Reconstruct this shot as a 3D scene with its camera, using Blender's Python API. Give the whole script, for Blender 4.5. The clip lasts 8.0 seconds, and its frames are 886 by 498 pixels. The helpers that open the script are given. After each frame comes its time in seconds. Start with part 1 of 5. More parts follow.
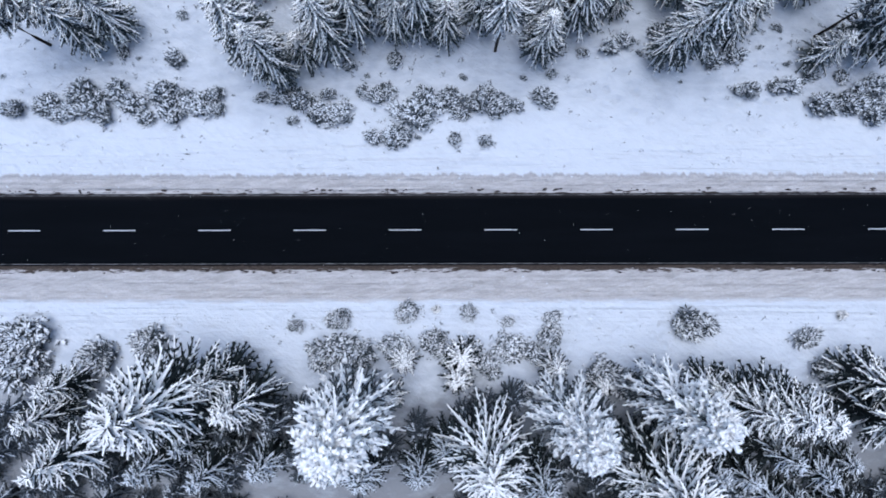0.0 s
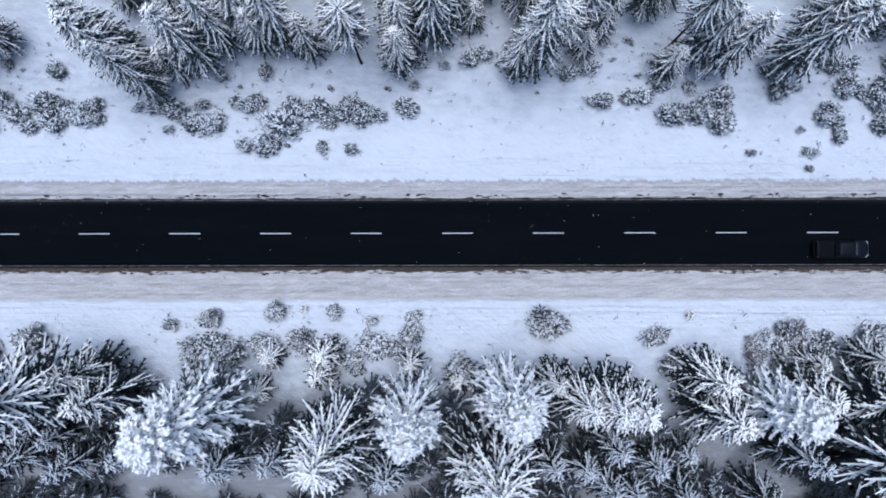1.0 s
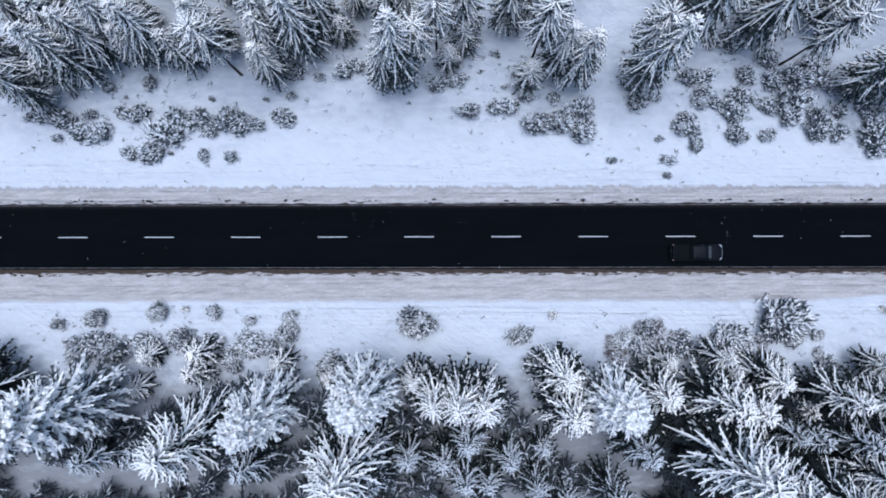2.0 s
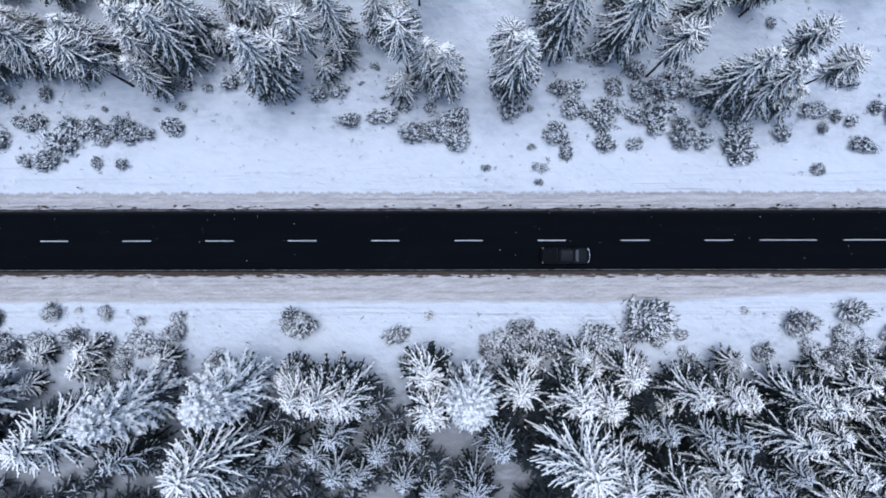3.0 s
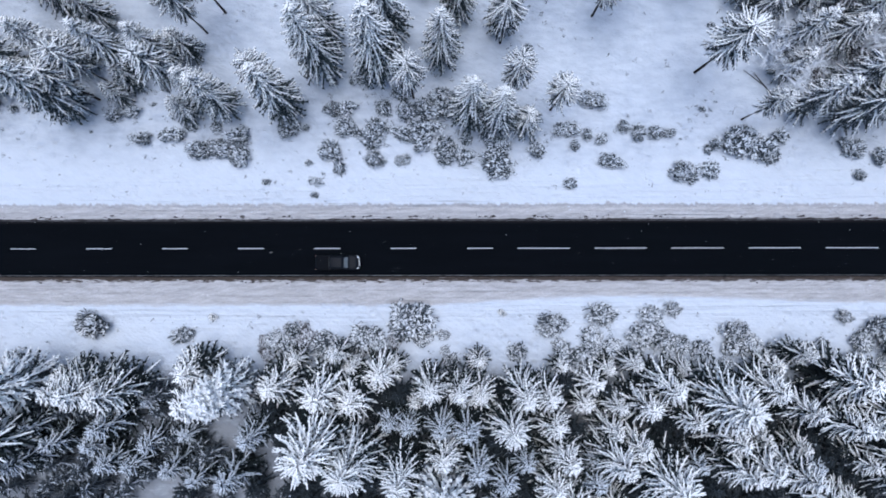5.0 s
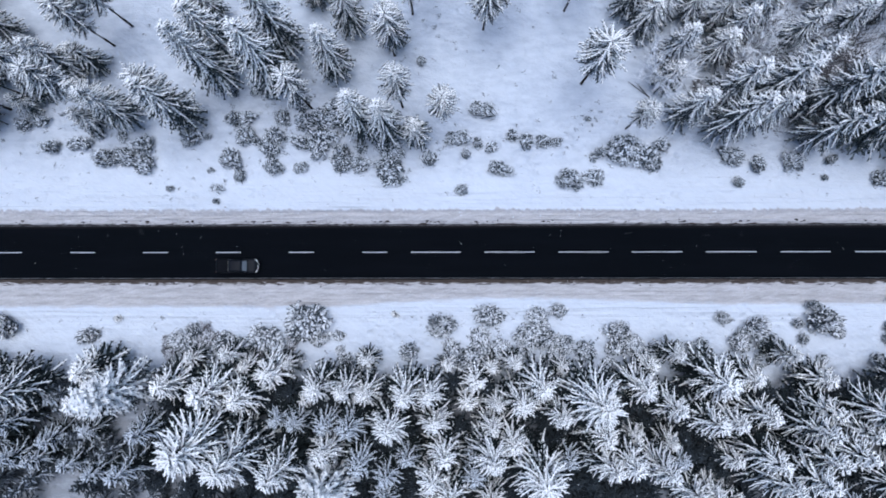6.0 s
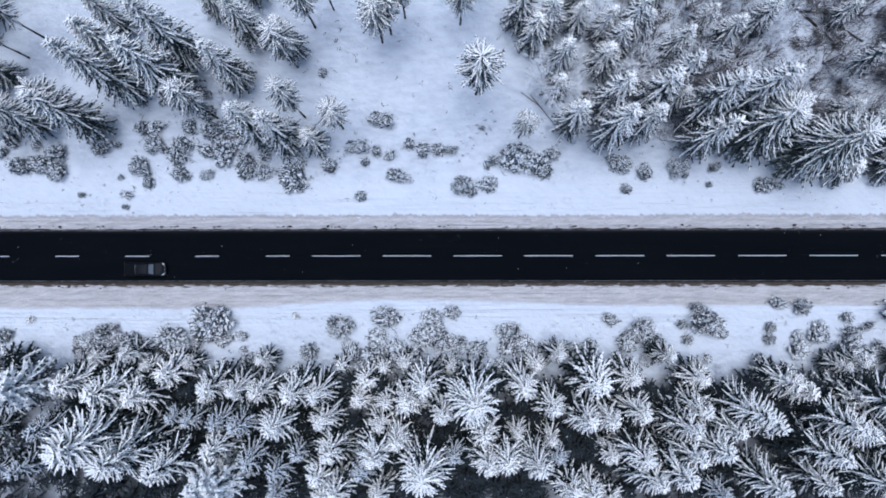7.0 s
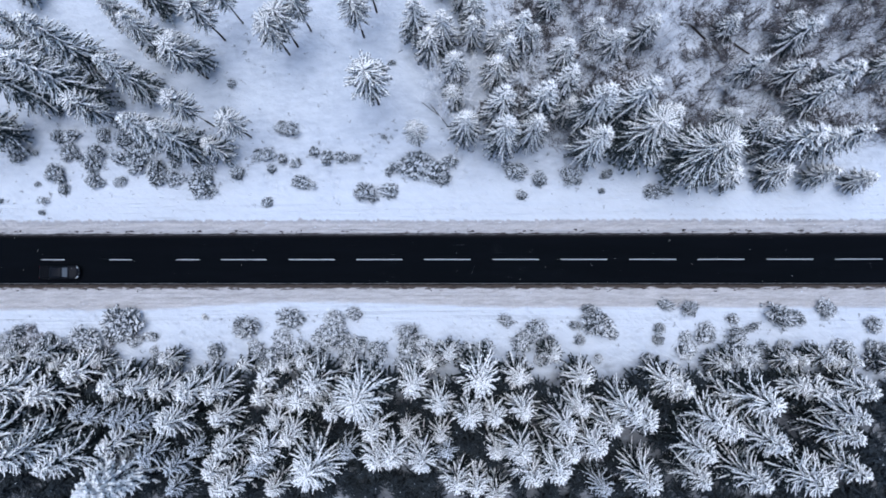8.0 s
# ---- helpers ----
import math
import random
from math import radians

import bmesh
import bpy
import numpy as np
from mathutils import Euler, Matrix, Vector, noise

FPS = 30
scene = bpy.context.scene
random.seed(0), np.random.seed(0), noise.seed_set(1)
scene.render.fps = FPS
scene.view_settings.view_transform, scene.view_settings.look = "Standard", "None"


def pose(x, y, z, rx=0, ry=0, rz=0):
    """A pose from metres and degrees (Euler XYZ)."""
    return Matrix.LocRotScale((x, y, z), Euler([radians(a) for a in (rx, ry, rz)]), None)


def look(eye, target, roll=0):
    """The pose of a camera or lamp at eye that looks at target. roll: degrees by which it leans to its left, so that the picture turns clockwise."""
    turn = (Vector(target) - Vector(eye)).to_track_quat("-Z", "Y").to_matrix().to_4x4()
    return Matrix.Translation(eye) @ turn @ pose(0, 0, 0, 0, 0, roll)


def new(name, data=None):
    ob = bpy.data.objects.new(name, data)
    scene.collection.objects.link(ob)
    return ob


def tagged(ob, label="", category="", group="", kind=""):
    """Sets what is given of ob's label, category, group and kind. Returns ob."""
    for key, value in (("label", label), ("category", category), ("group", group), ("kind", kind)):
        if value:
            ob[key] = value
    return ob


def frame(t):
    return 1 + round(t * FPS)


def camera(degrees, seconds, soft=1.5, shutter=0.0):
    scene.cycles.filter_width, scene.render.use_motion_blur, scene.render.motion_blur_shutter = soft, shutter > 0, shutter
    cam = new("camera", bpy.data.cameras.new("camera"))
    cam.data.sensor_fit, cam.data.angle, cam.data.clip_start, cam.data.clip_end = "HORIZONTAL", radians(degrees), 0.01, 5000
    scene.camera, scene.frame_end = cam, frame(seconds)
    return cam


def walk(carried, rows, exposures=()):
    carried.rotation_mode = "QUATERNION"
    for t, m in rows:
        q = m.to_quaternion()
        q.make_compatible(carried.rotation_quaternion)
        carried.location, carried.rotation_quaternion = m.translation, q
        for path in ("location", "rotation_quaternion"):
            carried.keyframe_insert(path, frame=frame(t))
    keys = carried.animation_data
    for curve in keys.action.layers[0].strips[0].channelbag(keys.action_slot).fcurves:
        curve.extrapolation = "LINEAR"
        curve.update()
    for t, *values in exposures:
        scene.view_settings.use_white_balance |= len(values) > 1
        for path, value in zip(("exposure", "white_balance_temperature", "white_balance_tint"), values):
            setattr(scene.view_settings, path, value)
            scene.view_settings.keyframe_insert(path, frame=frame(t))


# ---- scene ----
cam = camera(74.9, 8.0, 1.85)
PATH = [
    (0.0, 0.271, -2.483, 54.526, 0.720, 0.250, -0.110),
    (0.5, 6.825, -2.471, 55.884, 0.804, 0.270, -0.106),
    (1.0, 13.342, -2.446, 57.235, 0.888, 0.291, -0.101),
    (1.5, 19.826, -2.411, 58.582, 0.972, 0.312, -0.097),
    (2.0, 26.281, -2.365, 59.926, 1.056, 0.332, -0.093),
    (2.5, 32.711, -2.310, 61.270, 1.140, 0.353, -0.089),
    (3.0, 39.122, -2.247, 62.614, 1.224, 0.374, -0.084),
    (3.5, 45.518, -2.176, 63.962, 1.308, 0.394, -0.080),
    (4.0, 51.904, -2.100, 65.314, 1.392, 0.415, -0.076),
    (4.5, 58.282, -2.017, 66.674, 1.476, 0.435, -0.072),
    (5.0, 64.660, -1.931, 68.042, 1.560, 0.456, -0.068),
    (5.5, 71.039, -1.841, 69.420, 1.644, 0.477, -0.063),
    (6.0, 77.426, -1.748, 70.811, 1.728, 0.497, -0.059),
    (6.5, 83.825, -1.654, 72.215, 1.812, 0.518, -0.055),
    (7.0, 90.239, -1.559, 73.636, 1.896, 0.539, -0.051),
    (7.5, 96.674, -1.465, 75.075, 1.980, 0.559, -0.046),
    (8.0, 103.135, -1.371, 76.533, 2.065, 0.580, -0.042),
]
walk(cam, [(t, pose(x, y, z, rx, ry, rz)) for t, x, y, z, rx, ry, rz in PATH], ((0.0, 0.98, 5850.0, 10.0), (8.0, 0.98, 5850.0, 10.0)))
SKY, SUN = 0.085, 1.3

# ---- light ----
world = bpy.data.worlds.new("overcast_sky")
scene.world = world
world.use_nodes = True
wn = world.node_tree.nodes
sky = wn.new("ShaderNodeTexSky")
sky.sky_type = "NISHITA"
sky.sun_disc = False
sky.sun_elevation, sky.sun_rotation = radians(80), radians(-14)
sky.air_density, sky.dust_density, sky.ozone_density = 1.0, 1.2, 1.0
wn["Background"].inputs["Strength"].default_value = SKY
world.node_tree.links.new(sky.outputs["Color"], wn["Background"].inputs["Color"])
sun_data = bpy.data.lights.new("sun", "SUN")
sun_data.energy, sun_data.angle, sun_data.color = SUN, radians(50), (1.0, 0.99, 0.975)
sun = new("sun", sun_data)
sun.matrix_world = look((-2, 6, 60), (0, 0, 0))


# ---- materials ----
def material(name, rough=0.8, specular=0.3):
    m = bpy.data.materials.new(name)
    m.use_nodes = True
    n = m.node_tree.nodes
    b = n["Principled BSDF"]
    b.inputs["Roughness"].default_value = rough
    b.inputs["Specular IOR Level"].default_value = specular
    return m, n, m.node_tree.links, b


def noise_node(n, l, scale, detail=4.0, rough=0.55, coords="Object", stretch=None, turn=0.0):
    tc = n.new("ShaderNodeTexCoord")
    t = n.new("ShaderNodeTexNoise")
    t.inputs["Scale"].default_value = scale
    t.inputs["Detail"].default_value = detail
    t.inputs["Roughness"].default_value = rough
    if stretch:
        mp = n.new("ShaderNodeMapping")
        if turn:
            mp.vector_type = "TEXTURE"
            mp.inputs["Rotation"].default_value = (0, 0, turn)
            stretch = tuple(1.0 / v for v in stretch)
        mp.inputs["Scale"].default_value = stretch
        l.new(tc.outputs[coords], mp.inputs["Vector"])
        l.new(mp.outputs["Vector"], t.inputs["Vector"])
    else:
        l.new(tc.outputs[coords], t.inputs["Vector"])
    return t.outputs["Fac"]


def ramp(n, l, fac, stops):
    r = n.new("ShaderNodeValToRGB")
    e = r.color_ramp.elements
    while len(e) < len(stops):
        e.new(0.5)
    for i, (p, c) in enumerate(stops):
        e[i].position = p
        e[i].color = (*c, 1) if len(c) == 3 else c
    l.new(fac, r.inputs["Fac"])
    return r.outputs["Color"]


def mix(n, l, fac, a, b, kind="MIX"):
    m = n.new("ShaderNodeMix")
    m.data_type, m.blend_type = "RGBA", kind
    for sock, v in ((m.inputs[0], fac), (m.inputs[6], a), (m.inputs[7], b)):
        if isinstance(v, (tuple, float, int)):
            sock.default_value = (*v, 1) if isinstance(v, tuple) else v
        else:
            l.new(v, sock)
    return m.outputs[2]


def mathn(n, l, op, a, b=0.0, clamp=False):
    m = n.new("ShaderNodeMath")
    m.operation, m.use_clamp = op, clamp
    for i, v in enumerate((a, b)):
        if isinstance(v, (float, int)):
            m.inputs[i].default_value = v
        else:
            l.new(v, m.inputs[i])
    return m.outputs[0]


def band(n, l, v, lo, hi):
    """0 below lo, 1 above hi, straight between (hi may be below lo)."""
    r = n.new("ShaderNodeMapRange")
    r.clamp = True
    r.inputs["From Min"].default_value, r.inputs["From Max"].default_value = lo, hi
    l.new(v, r.inputs["Value"])
    return r.outputs["Result"]


def bump(n, l, b, fac, strength, dist):
    u = n.new("ShaderNodeBump")
    u.inputs["Strength"].default_value, u.inputs["Distance"].default_value = strength, dist
    l.new(fac, u.inputs["Height"])
    l.new(u.outputs["Normal"], b.inputs["Normal"])


def simple(name, lo, hi, scale=3.0, rough=0.8, specular=0.3, bumps=0.0, metallic=0.0, stretch=None):
    m, n, l, b = material(name, rough, specular)
    f = noise_node(n, l, scale, 5.0, 0.6, "Object", stretch)
    l.new(ramp(n, l, f, [(0.32, lo), (0.68, hi)]), b.inputs["Base Color"])
    b.inputs["Metallic"].default_value = metallic
    if bumps:
        bump(n, l, b, f, 0.6, bumps)
    return m


SNOW = (0.600, 0.634, 0.690)
SNOW_LOW = (0.475, 0.512, 0.574)


def make_ground():
    m, n, l, b = material("snow_ground", 0.75, 0.25)
    geo = n.new("ShaderNodeNewGeometry")
    xyz = n.new("ShaderNodeSeparateXYZ")
    l.new(geo.outputs["Position"], xyz.inputs[0])
    y = xyz.outputs["Y"]
    big = noise_node(n, l, 0.12, 4)
    mid = noise_node(n, l, 0.9, 6, 0.62, "Object", (0.55, 1.25, 1))
    fine = noise_node(n, l, 6.0, 5, 0.65)
    streak = noise_node(n, l, 1.0, 6, 0.65, "Object", (0.35, 2.2, 1))
    ragged = noise_node(n, l, 1.6, 5, 0.62, "Object", (1.3, 0.22, 1), 0.25)
    clean = mix(n, l, band(n, l, mid, 0.34, 0.60), SNOW_LOW, SNOW)
    ripple = noise_node(n, l, 2.2, 5, 0.6, "Object", (0.40, 1.5, 1), -0.6)
    clean = mix(n, l, mathn(n, l, "MULTIPLY", band(n, l, ripple, 0.5, 0.72), 0.5), clean, (0.561, 0.594, 0.654))
    clean = mix(n, l, mathn(n, l, "MULTIPLY", band(n, l, big, 0.45, 0.7), 0.22), clean, (0.570, 0.608, 0.678))
    # light of the open strip beside the road painted in as paler snow, duller further off
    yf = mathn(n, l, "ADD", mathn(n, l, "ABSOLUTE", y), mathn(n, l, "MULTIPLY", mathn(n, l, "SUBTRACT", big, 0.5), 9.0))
    open_light = mathn(n, l, "MULTIPLY", band(n, l, yf, 13.0, 8.5), mathn(n, l, "SUBTRACT", 0.95, mathn(n, l, "MULTIPLY", band(n, l, ripple, 0.45, 0.75), 0.5)))
    clean = mix(n, l, open_light, clean, (0.660, 0.697, 0.758))
    # ploughed, dirty snow along both edges of the carriageway
    yn = mathn(n, l, "ADD", y, mathn(n, l, "MULTIPLY", mathn(n, l, "SUBTRACT", ragged, 0.5), 1.3))
    ys = mathn(n, l, "ADD", y, mathn(n, l, "MULTIPLY", mathn(n, l, "SUBTRACT", streak, 0.5), 1.3))
    # the ploughed strip narrows for a stretch
    nearer = mathn(n, l, "SUBTRACT", band(n, l, xyz.outputs["X"], 63.0, 80.0), mathn(n, l, "MULTIPLY", band(n, l, xyz.outputs["X"], 92.0, 110.0), 0.65))
    ys = mathn(n, l, "SUBTRACT", ys, nearer)
    dirt_n = mathn(n, l, "MULTIPLY", band(n, l, yn, 5.32, 5.10), band(n, l, y, 0.0, 0.1))
    dirt_s = mathn(n, l, "MULTIPLY", band(n, l, ys, -6.85, -6.45), band(n, l, y, 0.0, -0.1))
    dirty = mix(n, l, band(n, l, streak, 0.35, 0.65), (0.360, 0.335, 0.327), (0.570, 0.542, 0.538))
    dirty = mix(n, l, mathn(n, l, "MULTIPLY", band(n, l, fine, 0.45, 0.68), 0.55), dirty, (0.337, 0.309, 0.281))
    drag = noise_node(n, l, 2.0, 5, 0.65, "Object", (0.22, 2.6, 1), 0.30)
    dirty = mix(n, l, mathn(n, l, "MULTIPLY", band(n, l, drag, 0.50, 0.66), 0.45), dirty, (0.636, 0.617, 0.622))
    # ragged shading painted darker along the top edge of the ploughed bank
    crest_shade = mathn(n, l, "MULTIPLY", mathn(n, l, "MULTIPLY", dirt_n, band(n, l, yn, 4.70, 5.05)), band(n, l, fine, 0.25, 0.6))
    dirty = mix(n, l, mathn(n, l, "MULTIPLY", crest_shade, 0.8), dirty, (0.318, 0.309, 0.327))
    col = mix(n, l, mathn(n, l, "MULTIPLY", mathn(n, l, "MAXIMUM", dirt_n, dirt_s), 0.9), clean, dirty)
    # bare earth and grit on the verge
    edge = noise_node(n, l, 1.3, 6, 0.7, "Object", (0.5, 2.6, 1))
    ye = mathn(n, l, "ADD", y, mathn(n, l, "MULTIPLY", mathn(n, l, "SUBTRACT", edge, 0.5), 2.0))
    soil_s = mathn(n, l, "MULTIPLY", band(n, l, ye, -3.90, -3.74), band(n, l, y, 0.0, -0.1))
    soil_n = mathn(n, l, "MULTIPLY", band(n, l, ye, 3.50, 3.42), band(n, l, y, 0.0, 0.1))
    earth = mix(n, l, band(n, l, fine, 0.35, 0.65), (0.024, 0.018, 0.014), (0.089, 0.067, 0.054))
    col = mix(n, l, mathn(n, l, "MAXIMUM", soil_s, soil_n), col, earth)
    # forest shade painted into the floor snow; thin is its mask, deepness its strength
    shade_noise = noise_node(n, l, 0.45, 5, 0.6)
    yl = mathn(n, l, "ADD", y, mathn(n, l, "MULTIPLY", mathn(n, l, "SUBTRACT", shade_noise, 0.5), 9.0))
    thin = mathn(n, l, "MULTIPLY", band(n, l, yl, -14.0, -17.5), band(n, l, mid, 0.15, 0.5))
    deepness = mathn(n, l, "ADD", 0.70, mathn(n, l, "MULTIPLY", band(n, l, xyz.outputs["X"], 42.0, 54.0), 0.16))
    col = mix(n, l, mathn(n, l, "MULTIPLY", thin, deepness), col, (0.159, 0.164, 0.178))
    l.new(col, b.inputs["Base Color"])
    h = mathn(n, l, "ADD", mathn(n, l, "MULTIPLY", mid, 1.0), mathn(n, l, "MULTIPLY", fine, 0.35))
    h = mathn(n, l, "ADD", h, mathn(n, l, "MULTIPLY", streak, 0.45))
    h = mathn(n, l, "ADD", h, mathn(n, l, "MULTIPLY", ripple, 0.7))
    # dents of fallen clumps and old tracks, and long furrows left by the plough
    dents = n.new("ShaderNodeTexVoronoi")
    dents.inputs["Scale"].default_value = 0.9
    tc = n.new("ShaderNodeTexCoord")
    l.new(tc.outputs["Object"], dents.inputs["Vector"])
    dent = mathn(n, l, "MULTIPLY", band(n, l, dents.outputs["Distance"], 0.42, 0.0), band(n, l, big, 0.42, 0.60))
    h = mathn(n, l, "SUBTRACT", h, mathn(n, l, "MULTIPLY", dent, 0.9))
    furrow = noise_node(n, l, 1.1, 3, 0.5, "Object", (0.05, 2.2, 1))
    near = mathn(n, l, "MULTIPLY", band(n, l, mathn(n, l, "ABSOLUTE", y), 10.5, 6.5), 2.0)
    h = mathn(n, l, "ADD", h, mathn(n, l, "MULTIPLY", furrow, near))
    bump(n, l, b, h, 0.9, 0.32)
    return m


def make_asphalt():
    m, n, l, b = material("asphalt", 0.8, 0.04)
    geo = n.new("ShaderNodeNewGeometry")
    xyz = n.new("ShaderNodeSeparateXYZ")
    l.new(geo.outputs["Position"], xyz.inputs[0])
    grain = noise_node(n, l, 40.0, 4, 0.7)
    patch = noise_node(n, l, 0.5, 5, 0.6, "Object", (0.15, 1.2, 1))
    base = mix(n, l, band(n, l, grain, 0.35, 0.65), (0.0009, 0.0016, 0.0027), (0.0021, 0.0032, 0.0050))
    base = mix(n, l, mathn(n, l, "MULTIPLY", band(n, l, patch, 0.45, 0.7), 0.5), base, (0.0030, 0.0042, 0.0064))
    # thin grit spread towards both edges
    ay = mathn(n, l, "ABSOLUTE", mathn(n, l, "ADD", xyz.outputs["Y"], mathn(n, l, "MULTIPLY", patch, 0.25)))
    base = mix(n, l, mathn(n, l, "MULTIPLY", band(n, l, ay, 3.0, 3.5), 0.6), base, (0.03, 0.027, 0.027))
    l.new(base, b.inputs["Base Color"])
    bump(n, l, b, grain, 0.4, 0.01)
    return m


def make_paint(worn):
    m, n, l, b = material("worn_road_paint" if worn else "road_paint", 0.6, 0.3)
    f = noise_node(n, l, 5.0, 6, 0.7, "Object", (0.4, 1, 1))
    stops = [(0.40, (0.015, 0.015, 0.018)), (0.65, (0.22, 0.22, 0.23))] if worn else [(0.25, (0.30, 0.31, 0.33)), (0.5, (0.52, 0.54, 0.58))]
    l.new(ramp(n, l, f, stops), b.inputs["Base Color"])
    return m


def make_snow(name, dust, white=(0.965, 0.955, 0.94)):
    m, n, l, b = material(name, 0.7, 0.25)
    f = noise_node(n, l, 9.0, 5, 0.7)
    info = n.new("ShaderNodeObjectInfo")
    col = ramp(n, l, f, [(0.32, dust), (0.46, white)])
    col = mix(n, l, mathn(n, l, "MULTIPLY", info.outputs["Random"], 0.03), col, (0.52, 0.57, 0.66))
    l.new(col, b.inputs["Base Color"])
    bump(n, l, b, f, 0.5, 0.05)
    return m


def make_needles(name, dark, light, frost, amount):
    m, n, l, b = material(name, 0.85, 0.15)
    f = noise_node(n, l, 3.0, 5, 0.7)
    g = noise_node(n, l, 14.0, 4, 0.7)
    col = ramp(n, l, f, [(0.35, dark), (0.7, light)])
    col = mix(n, l, band(n, l, g, 1.0 - amount, 1.12 - amount), col, frost)
    l.new(col, b.inputs["Base Color"])
    bump(n, l, b, g, 0.8, 0.04)
    return m


M_GROUND = make_ground()
M_ASPHALT = make_asphalt()
M_PAINT = make_paint(False)
M_WORN = make_paint(True)
M_SNOW = make_snow("branch_snow", (0.84, 0.86, 0.885))
M_DULL_SNOW = make_snow("dull_snow", (0.36, 0.40, 0.46), (0.66, 0.70, 0.75))
M_HOARFROST = make_snow("hoarfrost", (0.338, 0.376, 0.432), (0.714, 0.733, 0.771))
M_DUSTING = make_snow("shrub_dusting", (0.32, 0.365, 0.43), (0.74, 0.78, 0.83))
M_SHRUB_SNOW = make_snow("shrub_snow", (0.40, 0.44, 0.50), (0.75, 0.77, 0.80))
M_SPRUCE = make_needles("spruce_needles", (0.010, 0.0135, 0.015), (0.026, 0.034, 0.034), (0.30, 0.34, 0.40), 0.36)
M_GREEN = make_needles("dusted_green_needles", (0.017, 0.024, 0.023), (0.054, 0.066, 0.064), (0.30, 0.345, 0.41), 0.45)
M_FROSTED = make_needles("frosted_needles", (0.012, 0.016, 0.016), (0.040, 0.047, 0.045), (0.35, 0.39, 0.45), 0.48)
M_TWIG = make_needles("shrub_twigs", (0.020, 0.026, 0.029), (0.066, 0.077, 0.085), (0.38, 0.435, 0.52), 0.47)
# forest shade put into the undergrowth's needle colour, its frost dimmed too
M_SHADED_NEEDLES = make_needles("shaded_needles", (0.016, 0.021, 0.024), (0.040, 0.049, 0.055), (0.11, 0.13, 0.16), 0.46)
M_THICKET = make_needles("rimed_sapling_needles", (0.030, 0.036, 0.040), (0.085, 0.098, 0.110), (0.24, 0.275, 0.33), 0.47)
M_HOAR = make_needles("hoary_twigs", (0.024, 0.029, 0.032), (0.078, 0.088, 0.094), (0.38, 0.43, 0.50), 0.47)
M_BARK = simple("bark", (0.018, 0.014, 0.013), (0.05, 0.042, 0.04), 6.0, 0.9, 0.1, 0.03, 0.0, (1, 1, 0.2))
M_BARE = simple("bare_twigs", (0.042, 0.036, 0.037), (0.20, 0.195, 0.21), 5.0, 0.9, 0.1)


